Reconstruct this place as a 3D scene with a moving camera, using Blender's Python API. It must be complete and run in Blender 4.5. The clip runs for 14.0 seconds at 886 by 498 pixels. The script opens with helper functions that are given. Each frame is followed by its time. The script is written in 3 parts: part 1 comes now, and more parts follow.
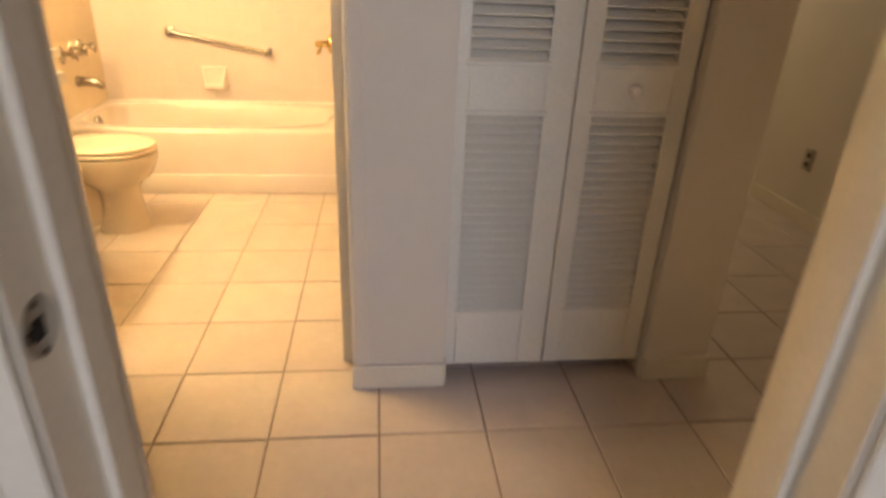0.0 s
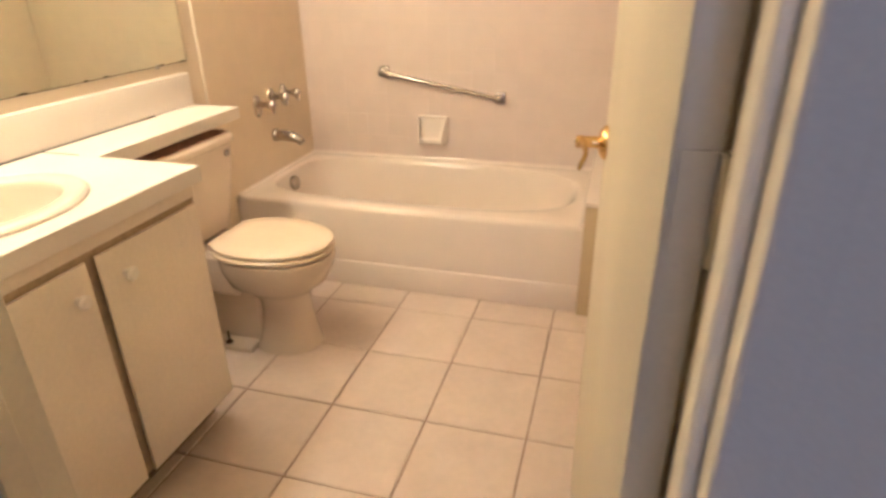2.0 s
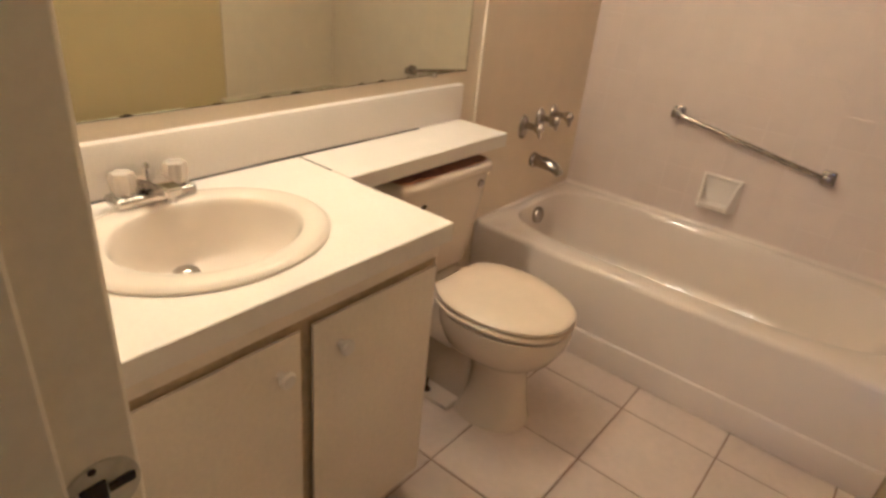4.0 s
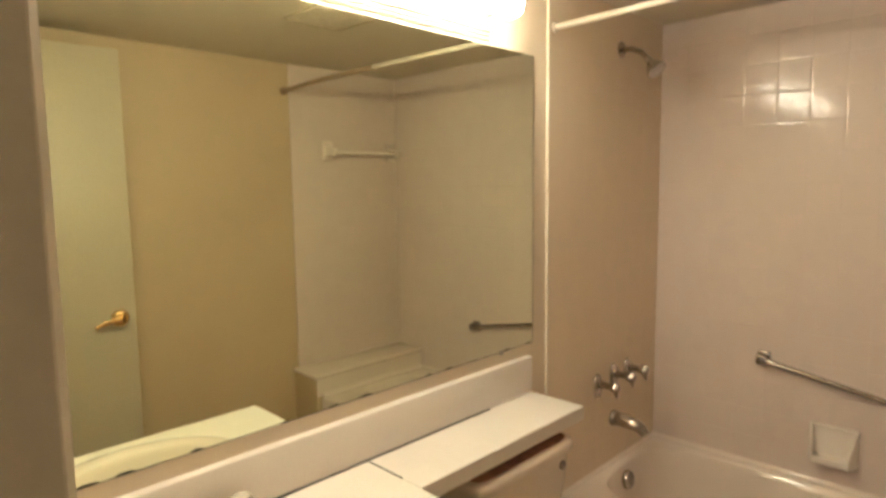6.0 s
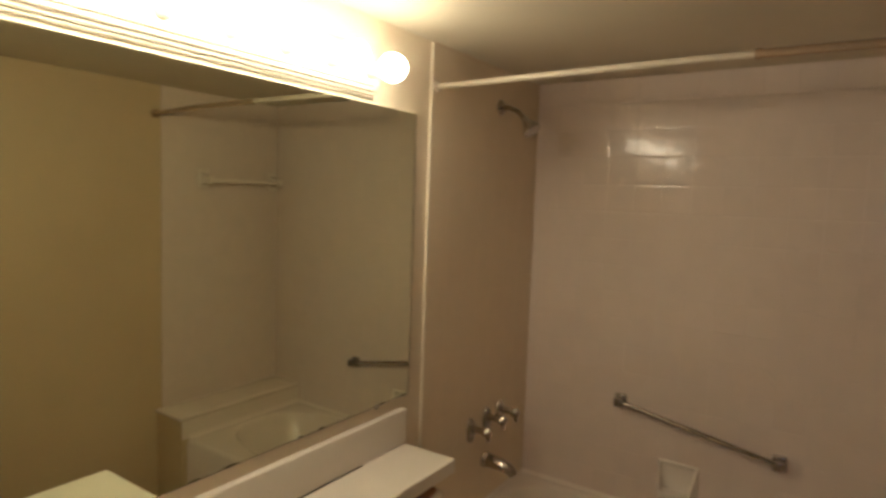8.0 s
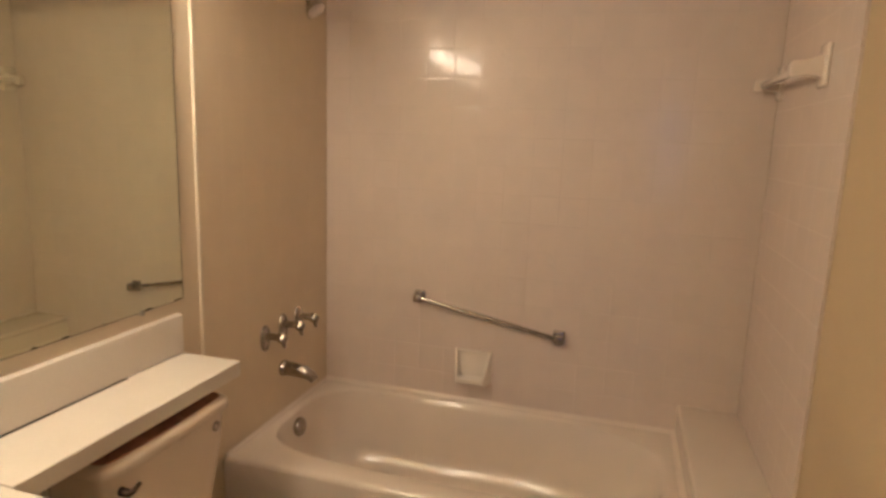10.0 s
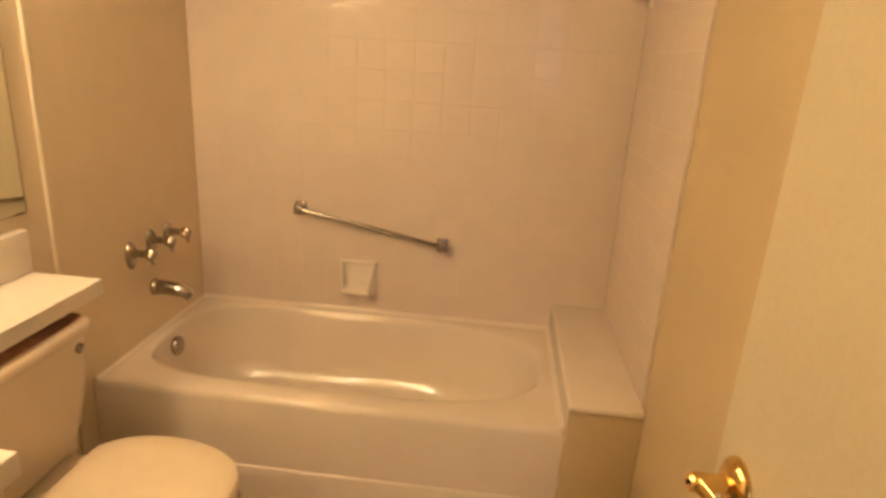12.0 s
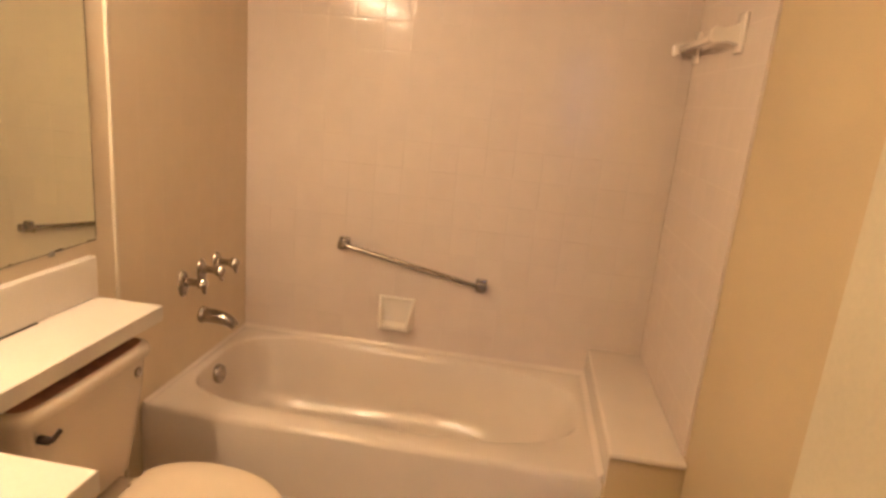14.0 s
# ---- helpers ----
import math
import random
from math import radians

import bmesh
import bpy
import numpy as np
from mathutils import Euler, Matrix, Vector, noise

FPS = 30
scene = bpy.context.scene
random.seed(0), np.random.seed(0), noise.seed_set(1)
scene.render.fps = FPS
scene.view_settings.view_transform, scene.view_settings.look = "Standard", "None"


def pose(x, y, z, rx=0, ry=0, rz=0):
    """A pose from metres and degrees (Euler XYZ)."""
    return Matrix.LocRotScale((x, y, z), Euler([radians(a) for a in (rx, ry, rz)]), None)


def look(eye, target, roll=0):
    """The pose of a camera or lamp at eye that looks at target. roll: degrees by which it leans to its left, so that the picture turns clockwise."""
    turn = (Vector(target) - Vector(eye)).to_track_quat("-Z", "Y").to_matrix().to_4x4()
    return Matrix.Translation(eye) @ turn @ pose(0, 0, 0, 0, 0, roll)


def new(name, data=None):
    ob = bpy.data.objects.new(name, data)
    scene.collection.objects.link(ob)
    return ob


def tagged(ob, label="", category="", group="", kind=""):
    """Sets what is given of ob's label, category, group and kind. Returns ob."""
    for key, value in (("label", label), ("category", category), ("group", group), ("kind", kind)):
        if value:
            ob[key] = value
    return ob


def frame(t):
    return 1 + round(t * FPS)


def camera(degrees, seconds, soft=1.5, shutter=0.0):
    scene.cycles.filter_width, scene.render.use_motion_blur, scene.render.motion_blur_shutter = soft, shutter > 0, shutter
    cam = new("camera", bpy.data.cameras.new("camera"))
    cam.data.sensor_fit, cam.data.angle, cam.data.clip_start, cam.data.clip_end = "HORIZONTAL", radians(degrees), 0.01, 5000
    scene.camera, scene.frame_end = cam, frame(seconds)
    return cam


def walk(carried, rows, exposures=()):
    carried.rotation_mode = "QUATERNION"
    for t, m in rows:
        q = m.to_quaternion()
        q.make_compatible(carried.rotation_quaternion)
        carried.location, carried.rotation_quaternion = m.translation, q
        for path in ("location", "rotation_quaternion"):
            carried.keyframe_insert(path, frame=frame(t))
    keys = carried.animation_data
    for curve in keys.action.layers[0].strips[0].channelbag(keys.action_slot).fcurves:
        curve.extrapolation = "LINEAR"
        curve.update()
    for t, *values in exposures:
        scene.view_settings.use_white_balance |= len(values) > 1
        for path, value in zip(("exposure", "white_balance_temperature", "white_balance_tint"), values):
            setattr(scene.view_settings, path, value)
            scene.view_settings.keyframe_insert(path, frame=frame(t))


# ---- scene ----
cam = camera(73, 14.0, soft=3.0, shutter=0.35)
PATH = [
    (0, (0.614, -2.835, 1.194), (0.826, -1.036, 0.345), 2.4),
    (0.5, (0.695, -2.451, 1.222), (0.626, -0.635, 0.386), 2.2),
    (1, (0.655, -2.187, 1.261), (0.312, -0.416, 0.397), -0.3),
    (1.5, (0.566, -1.923, 1.261), (0.129, -0.163, 0.416), -1.5),
    (2, (0.453, -1.648, 1.230), (-0.051, 0.093, 0.385), -0.9),
    (2.5, (0.344, -1.460, 1.221), (-0.518, 0.131, 0.368), 1.4),
    (2.7, (0.256, -1.406, 1.223), (-0.662, 0.125, 0.322), 1.9),
    (4.8, (0.084, -1.266, 1.330), (-1.128, 0.125, 0.558), 5.4),
    (5, (0.063, -1.246, 1.332), (-1.218, 0.149, 0.691), 3.3),
    (5.5, (0.018, -1.248, 1.389), (-1.323, 0.176, 0.973), 0.8),
    (6, (0.048, -1.253, 1.448), (-1.349, 0.162, 1.236), -0.7),
    (6.5, (0.044, -1.256, 1.489), (-1.386, 0.139, 1.410), 0.1),
    (7, (0.055, -1.262, 1.516), (-1.387, 0.124, 1.508), 0.9),
    (7.5, (0.066, -1.259, 1.560), (-1.302, 0.196, 1.471), 2.1),
    (8, (0.063, -1.238, 1.577), (-1.044, 0.420, 1.410), 2.0),
    (8.5, (0.076, -1.200, 1.548), (-0.813, 0.581, 1.357), 1.6),
    (8.7, (0.093, -1.158, 1.525), (-0.729, 0.657, 1.348), 1.6),
    (10.8, (0.121, -1.112, 1.397), (-0.291, 0.781, 0.903), 3.1),
    (11, (0.096, -1.112, 1.396), (-0.272, 0.785, 0.880), 3.4),
    (11.5, (0.123, -1.105, 1.385), (-0.163, 0.795, 0.828), 3.4),
    (12, (0.128, -1.099, 1.386), (-0.032, 0.800, 0.780), 3.6),
    (12.5, (0.131, -1.092, 1.377), (0.106, 0.812, 0.765), 4.5),
    (13, (0.081, -1.083, 1.375), (0.050, 0.824, 0.773), 5.5),
    (13.5, (0.055, -1.091, 1.380), (-0.151, 0.814, 0.806), 5.4),
    (14, (0.052, -1.147, 1.402), (-0.186, 0.777, 0.910), 5.3),
]
# exposure in stops, white balance in kelvin and tint, as the clip's own camera adapts
EXPOSURE = [
    (0.0, 1.38, 5950, -3), (0.5, 1.35, 5400, -5), (1.0, 1.28, 4830, -6), (1.5, 1.06, 4720, -6), (2.0, 0.68, 4560, 4), (2.5, 0.38, 4430, 11),
    (5.0, -0.19, 4420, 1), (5.5, -0.17, 4420, 0), (6.0, -0.26, 4400, -3), (6.5, -0.73, 4520, -3), (7.0, -1.12, 4520, -3), (8.5, -1.28, 4620, -2),
    (11.0, 0.02, 4950, 10), (11.5, 0.03, 5700, 6), (12.5, 0.0, 6080, 4), (13.0, 0.0, 6050, 4), (13.5, 0.0, 5750, 8), (14.0, 0.04, 5500, 12),
]
walk(cam, [(t, look(eye, target, roll)) for t, eye, target, roll in PATH], EXPOSURE)

# ---- world and large lights ----
world = bpy.data.worlds.new("world")
scene.world = world
world.use_nodes = True
wn = world.node_tree.nodes
sky = wn.new("ShaderNodeTexSky")
sky.sky_type = "NISHITA"
sky.sun_disc = False
sky.sun_elevation, sky.sun_rotation = radians(40), radians(200)
wn["Background"].inputs["Strength"].default_value = 0.08
world.node_tree.links.new(sky.outputs["Color"], wn["Background"].inputs["Color"])

BULB_POWER = 102.0          # emission of the vanity bulbs
WINDOW_POWER = 14.5        # daylight of the bedroom window
sun_data = bpy.data.lights.new("window_daylight", "AREA")
sun_data.shape, sun_data.size, sun_data.size_y = "RECTANGLE", 1.5, 1.2
sun_data.energy, sun_data.color = WINDOW_POWER, (0.87, 0.80, 1.0)
window_light = new("window_daylight", sun_data)
window_light.matrix_world = look((0.8, -5.57, 1.5), (0.8, 0, 1.2))

# unseen warm fill lamp, added to brighten the dark corridor
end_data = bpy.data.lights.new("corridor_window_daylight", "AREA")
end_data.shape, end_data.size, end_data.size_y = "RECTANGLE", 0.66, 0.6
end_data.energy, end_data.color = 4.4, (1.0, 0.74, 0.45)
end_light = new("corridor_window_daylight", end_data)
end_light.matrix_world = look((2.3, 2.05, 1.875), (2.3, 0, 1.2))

# ---- materials ----
def material(name, color, rough=0.5, metal=0.0, grain=60.0, vary=0.06, bump=0.1, stain=0.0, stain_scale=2.0,
             per_object=0.0, coat=0.0, depth=0.002, spec=0.5):
    m = bpy.data.materials.new(name)
    m.use_nodes = True
    n, l = m.node_tree.nodes, m.node_tree.links
    b = n["Principled BSDF"]
    b.inputs["Roughness"].default_value, b.inputs["Metallic"].default_value = rough, metal
    b.inputs["Coat Weight"].default_value, b.inputs["Coat Roughness"].default_value = coat, 0.08
    b.inputs["Specular IOR Level"].default_value = spec
    at = n.new("ShaderNodeTexCoord")
    fine = n.new("ShaderNodeTexNoise")
    fine.inputs["Scale"].default_value, fine.inputs["Detail"].default_value = grain, 4
    broad = n.new("ShaderNodeTexNoise")
    broad.inputs["Scale"].default_value, broad.inputs["Detail"].default_value = stain_scale, 5
    geo = n.new("ShaderNodeNewGeometry")
    l.new(geo.outputs["Position"], fine.inputs["Vector"])
    l.new(geo.outputs["Position"], broad.inputs["Vector"])
    r1 = n.new("ShaderNodeMapRange")
    r1.inputs["From Min"].default_value, r1.inputs["From Max"].default_value = 0.3, 0.7
    r1.inputs["To Min"].default_value, r1.inputs["To Max"].default_value = 1 - vary, 1 + vary
    l.new(fine.outputs["Fac"], r1.inputs["Value"])
    r2 = n.new("ShaderNodeMapRange")
    r2.inputs["From Min"].default_value, r2.inputs["From Max"].default_value = 0.35, 0.75
    r2.inputs["To Min"].default_value, r2.inputs["To Max"].default_value = 1.0, 1 - stain
    l.new(broad.outputs["Fac"], r2.inputs["Value"])
    mul = n.new("ShaderNodeMath")
    mul.operation = "MULTIPLY"
    l.new(r1.outputs["Result"], mul.inputs[0])
    l.new(r2.outputs["Result"], mul.inputs[1])
    last = mul.outputs[0]
    if per_object:
        info = n.new("ShaderNodeObjectInfo")
        r3 = n.new("ShaderNodeMapRange")
        r3.inputs["To Min"].default_value, r3.inputs["To Max"].default_value = 1 - per_object, 1 + per_object
        l.new(info.outputs["Random"], r3.inputs["Value"])
        mul2 = n.new("ShaderNodeMath")
        mul2.operation = "MULTIPLY"
        l.new(last, mul2.inputs[0])
        l.new(r3.outputs["Result"], mul2.inputs[1])
        last = mul2.outputs[0]
    mix = n.new("ShaderNodeVectorMath")
    mix.operation = "SCALE"
    mix.inputs[0].default_value = color
    l.new(last, mix.inputs["Scale"])
    l.new(mix.outputs["Vector"], b.inputs["Base Color"])
    rr = n.new("ShaderNodeMapRange")
    rr.inputs["To Min"].default_value, rr.inputs["To Max"].default_value = max(rough - 0.08, 0.02), min(rough + 0.08, 1)
    l.new(broad.outputs["Fac"], rr.inputs["Value"])
    l.new(rr.outputs["Result"], b.inputs["Roughness"])
    if bump:
        bp = n.new("ShaderNodeBump")
        bp.inputs["Strength"].default_value, bp.inputs["Distance"].default_value = bump, depth
        l.new(fine.outputs["Fac"], bp.inputs["Height"])
        l.new(bp.outputs["Normal"], b.inputs["Normal"])
    return m


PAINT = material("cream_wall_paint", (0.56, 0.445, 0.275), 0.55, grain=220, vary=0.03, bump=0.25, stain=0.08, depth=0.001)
# vanity wall, set lighter than the other bathroom walls
WESTWALL = material("vanity_wall_pale", (0.76, 0.66, 0.51), 0.5, grain=220, vary=0.03, bump=0.2, stain=0.06, depth=0.001)
HALLPAINT = material("pale_hall_paint", (0.77, 0.69, 0.58), 0.55, grain=220, vary=0.03, bump=0.25, stain=0.08, depth=0.001)
CEIL = material("ceiling_paint", (0.64, 0.575, 0.45), 0.8, grain=260, vary=0.03, bump=0.3, stain=0.06, depth=0.0015)
TRIM = material("trim_gloss_paint", (0.79, 0.71, 0.57), 0.35, grain=90, vary=0.03, bump=0.12, stain=0.10, stain_scale=5)
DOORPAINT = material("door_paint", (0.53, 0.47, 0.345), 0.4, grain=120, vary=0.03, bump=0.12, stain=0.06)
LOUVER = material("louver_paint", (0.80, 0.75, 0.65), 0.4, grain=120, vary=0.04, bump=0.1, stain=0.07)
WTILE = material("glazed_wall_tile", (0.70, 0.60, 0.535), 0.15, grain=14, vary=0.015, bump=0.05, per_object=0.012, depth=0.003, spec=0.27)
# west-wall copy of the tile, its colour lightened and warmed for grazing light
WTILE_LIT = material("wall_tile_lit_warm", (0.76, 0.645, 0.485), 0.16, grain=14, vary=0.015, bump=0.04, per_object=0.006, depth=0.003, spec=0.32)
GROUT_LIT = material("grout_lit_warm", (0.75, 0.635, 0.475), 0.5, grain=200, vary=0.03, bump=0.1)
GROUT = material("wall_grout", (0.665, 0.57, 0.505), 0.5, grain=200, vary=0.06, bump=0.2)
FTILE = material("floor_tile_glaze", (0.65, 0.54, 0.47), 0.32, grain=38, vary=0.03, bump=0.06, stain=0.10, stain_scale=7, per_object=0.05)
FGROUT = material("floor_grout", (0.27, 0.17, 0.115), 0.9, grain=150, vary=0.2, bump=0.3, stain=0.3, stain_scale=6)
CARPET = material("bedroom_carpet", (0.38, 0.34, 0.29), 0.95, grain=300, vary=0.2, bump=0.6)
ENAMEL = material("tub_enamel", (0.78, 0.69, 0.61), 0.085, grain=6, vary=0.012, bump=0.03, stain=0.05, stain_scale=4)
LIDTOP = material("brown_lid_top", (0.42, 0.21, 0.135), 0.55, grain=40, vary=0.25, bump=0.1, stain=0.3, stain_scale=8)
SOAPMAT = material("soap_dish_glaze", (0.84, 0.77, 0.69), 0.12, grain=8, vary=0.012, bump=0.02)
CERAMIC = material("toilet_ceramic", (0.75, 0.65, 0.54), 0.15, grain=8, vary=0.015, bump=0.02, stain=0.05)
SEATMAT = material("seat_plastic", (0.79, 0.66, 0.51), 0.25, grain=20, vary=0.02, bump=0.03, stain=0.04)
SINKMAT = material("sink_china", (0.76, 0.68, 0.59), 0.18, grain=10, vary=0.015, bump=0.02, stain=0.06, stain_scale=6)
LAMINATE = material("white_laminate", (0.81, 0.755, 0.695), 0.35, grain=150, vary=0.02, bump=0.05, stain=0.06, stain_scale=5)
CABPAINT = material("cabinet_paint", (0.83, 0.74, 0.62), 0.42, grain=90, vary=0.03, bump=0.12, stain=0.08, stain_scale=4)
CABEDGE = material("worn_cabinet_frame", (0.60, 0.46, 0.30), 0.55, grain=70, vary=0.12, bump=0.15, stain=0.2, stain_scale=8)
# shade of the recess under the cabinet is put into this colour
TOEKICK = material("toe_kick_shaded", (0.16, 0.11, 0.07), 0.8, grain=60, vary=0.2, bump=0.2)
CHROME = material("chrome", (0.62, 0.60, 0.58), 0.14, 1.0, grain=40, vary=0.08, bump=0.02, stain=0.25, stain_scale=30)
DULLCHROME = material("aged_chrome", (0.46, 0.42, 0.38), 0.18, 1.0, grain=60, vary=0.15, bump=0.05, stain=0.35, stain_scale=35)
BRASS = material("polished_brass", (0.80, 0.56, 0.20), 0.18, 1.0, grain=40, vary=0.08, bump=0.02, stain=0.15, stain_scale=25)
STEEL = material("strike_steel", (0.5, 0.47, 0.42), 0.35, 1.0, grain=60, vary=0.15, bump=0.1)
DARK = material("dark_hole", (0.02, 0.015, 0.01), 0.9, grain=40, vary=0.2, bump=0.0)
RUST = material("rusty_bolt", (0.05, 0.03, 0.02), 0.7, 0.4, grain=90, vary=0.3, bump=0.2)
RODWHITE = material("white_rod_enamel", (0.60, 0.54, 0.44), 0.35, grain=60, vary=0.04, bump=0.03)
RODTAN = material("tan_rod_enamel", (0.30, 0.22, 0.14), 0.4, grain=60, vary=0.08, bump=0.03)
FIXTURE = material("fixture_enamel", (0.72, 0.65, 0.54), 0.3, grain=40, vary=0.03, bump=0.03)
VENTMAT = material("vent_plastic", (0.50, 0.42, 0.30), 0.6, grain=80, vary=0.1, bump=0.1, stain=0.2)
PLASTIC = material("ivory_plate", (0.42, 0.36, 0.27), 0.4, grain=50, vary=0.04, bump=0.02)
CAULK = material("aged_caulk", (0.58, 0.45, 0.31), 0.6, grain=120, vary=0.15, bump=0.3, stain=0.25, stain_scale=14)

MIRROR = bpy.data.materials.new("silvered_glass")
MIRROR.use_nodes = True
MIRROR.node_tree.nodes["Principled BSDF"].inputs["Metallic"].default_value = 1.0
MIRROR.node_tree.nodes["Principled BSDF"].inputs["Roughness"].default_value = 0.015
MIRROR.node_tree.nodes["Principled BSDF"].inputs["Base Color"].default_value = (0.85, 0.89, 0.68, 1)

ACRYLIC = bpy.data.materials.new("clear_acrylic")
ACRYLIC.use_nodes = True
_b = ACRYLIC.node_tree.nodes["Principled BSDF"]
_b.inputs["Transmission Weight"].default_value, _b.inputs["Roughness"].default_value = 0.55, 0.22
_b.inputs["IOR"].default_value, _b.inputs["Base Color"].default_value = 1.45, (0.93, 0.86, 0.76, 1)

BULB = bpy.data.materials.new("lit_bulb_glass")
BULB.use_nodes = True
_b = BULB.node_tree.nodes["Principled BSDF"]
_b.inputs["Base Color"].default_value = (0.9, 0.88, 0.82, 1)
_b.inputs["Emission Color"].default_value = (1.0, 0.66, 0.34, 1)
_b.inputs["Emission Strength"].default_value = BULB_POWER


# ---- building helpers ----
def box(x0, y0, z0, x1, y1, z1, bevel=0.0, seg=2, into=None):
    bm = bmesh.new()
    bmesh.ops.create_cube(bm, size=1)
    for v in bm.verts:
        v.co = Vector(((x0 + x1) / 2 + v.co.x * (x1 - x0), (y0 + y1) / 2 + v.co.y * (y1 - y0), (z0 + z1) / 2 + v.co.z * (z1 - z0)))
    if bevel:
        bmesh.ops.bevel(bm, geom=bm.edges[:], offset=bevel, segments=seg, profile=0.5, affect="EDGES")
    return join(into, bm) if into is not None else bm


def join(a, b):
    me = bpy.data.meshes.new("tmp")
    b.to_mesh(me)
    b.free()
    a.from_mesh(me)
    bpy.data.meshes.remove(me)
    return a


def rings(loops, cap_first=True, cap_last=True):
    """A skin over loops of equally many points."""
    bm = bmesh.new()
    rows = [[bm.verts.new(p) for p in loop] for loop in loops]
    n = len(rows[0])
    for a, b in zip(rows, rows[1:]):
        for i in range(n):
            bm.faces.new((a[i], a[(i + 1) % n], b[(i + 1) % n], b[i]))
    if cap_first:
        bm.faces.new(rows[0][::-1])
    if cap_last:
        bm.faces.new(rows[-1])
    bmesh.ops.recalc_face_normals(bm, faces=bm.faces[:])
    return bm


def lathe(profile, at, axis, n=24):
    """Turns (radius, height) pairs round axis through at."""
    turn = Vector(axis).to_track_quat("Z", "Y").to_matrix()
    at = Vector(at)
    loops = []
    for r, h in profile:
        loops.append([at + turn @ Vector((r * math.cos(2 * math.pi * i / n), r * math.sin(2 * math.pi * i / n), h)) for i in range(n)])
    return rings(loops)


def tube(points, radii, n=16):
    pts = [Vector(p) for p in points]
    loops = []
    for i, p in enumerate(pts):
        d = (pts[min(i + 1, len(pts) - 1)] - pts[max(i - 1, 0)]).normalized()
        side = d.cross(Vector((0, 0, 1)))
        side = side.normalized() if side.length > 1e-3 else Vector((1, 0, 0))
        up = side.cross(d)
        r = radii[i] if isinstance(radii, (list, tuple)) else radii
        loops.append([p + r * (math.cos(2 * math.pi * k / n) * side + math.sin(2 * math.pi * k / n) * up) for k in range(n)])
    return rings(loops)


def oval(cx, cy, hx, hy, z, n=64, power=2.0):
    out = []
    for i in range(n):
        a = 2 * math.pi * i / n
        c, s = math.cos(a), math.sin(a)
        out.append(Vector((cx + hx * math.copysign(abs(c) ** (2 / power), c), cy + hy * math.copysign(abs(s) ** (2 / power), s), z)))
    return out


def finish(me, mat, smooth=True):
    me.materials.append(mat)
    if smooth:
        me.polygons.foreach_set("use_smooth", [True] * len(me.polygons))
        me.set_sharp_from_angle(angle=radians(38))
    return me


def part(name, bm, mat, parent=None, label="", smooth=True):
    me = bpy.data.meshes.new(name)
    bm.to_mesh(me)
    bm.free()
    ob = new(name, finish(me, mat, smooth))
    if parent is not None:
        ob.parent = parent
    return tagged(ob, label)


def thing(name, at, label, category, group="", kind=""):
    """An empty at the thing's base; its parts are built in world places and moved under it."""
    ob = new(name)
    ob.location = at
    ob.empty_display_size = 0.05
    return tagged(ob, label, category, group, kind)


def settle(root):
    """Moves the parts of a thing so that they keep their world places under it."""
    off = Matrix.Translation(-root.location)
    seen = set()
    for o in root.children_recursive:
        if o.type == "MESH" and o.data.name not in seen:
            seen.add(o.data.name)
            o.data.transform(off)
    return root


# ---- plan ----
XL, XR, YS, YN = -1.08, 0.60, -1.20, 1.175    # bathroom: left, right, door wall, tub wall
HALL, BED = -1.31, -2.30                       # hall faces of the bathroom wall and of the bedroom wall
JL, JR = -0.22, 0.54                           # bathroom door jambs
BL, BR = 0.346, 1.08                           # bedroom door jambs
CL, CR = 0.81, 1.46                            # closet opening
CORNER, FAR = 1.67, 2.90                       # corridor sides
ZB, ZH = 2.08, 2.42                            # ceilings of bathroom and hall
HEAD = 2.04                                    # door heads


def structure(name, bm, mat, label, category="wall"):
    return tagged(part(name, bm, mat, smooth=False), label, category, kind="structure")


def boxes(*rows, bevel=0.0):
    bm = bmesh.new()
    for r in rows:
        box(*r, bevel=bevel, into=bm)
    return bm


structure("wall_west", boxes((XL - 0.12, HALL, 0, XL, YN + 0.12, ZH)), WESTWALL, "pale bathroom wall behind the vanity mirror")
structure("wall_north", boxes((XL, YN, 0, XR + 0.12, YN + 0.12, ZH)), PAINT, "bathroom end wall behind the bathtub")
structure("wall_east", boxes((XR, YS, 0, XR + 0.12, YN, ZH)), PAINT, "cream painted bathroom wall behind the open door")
structure("wall_south", boxes(
    (XL, HALL, 0, JL - 0.02, YS, ZH), (JL - 0.02, HALL, HEAD + 0.02, JR + 0.02, YS, ZH), (JR + 0.02, HALL, 0, CL, YS, ZH),
    (CL, HALL, HEAD, CR, YS, ZH), (CR, HALL, 0, CORNER, YS, ZH)), HALLPAINT, "cream painted wall between hall, bathroom and closet")
structure("wall_closet", boxes((CORNER - 0.07, YS, 0, CORNER, 2.0, ZH), (XR + 0.12, -0.62, 0, CORNER - 0.07, -0.55, ZH)), HALLPAINT,
          "cream painted wall round the linen closet")
# opening in the end wall is invented for the corridor's fill lamp
structure("wall_corridor", boxes((FAR, BED, 0, FAR + 0.1, 2.1, ZH), (CORNER, 2.0, 0, FAR, 2.1, 1.55), (CORNER, 2.0, 1.55, 1.95, 2.1, ZH), (2.65, 2.0, 1.55, FAR, 2.1, ZH), (1.95, 2.0, 2.2, 2.65, 2.1, ZH)), HALLPAINT, "shaded cream wall of the tiled corridor")
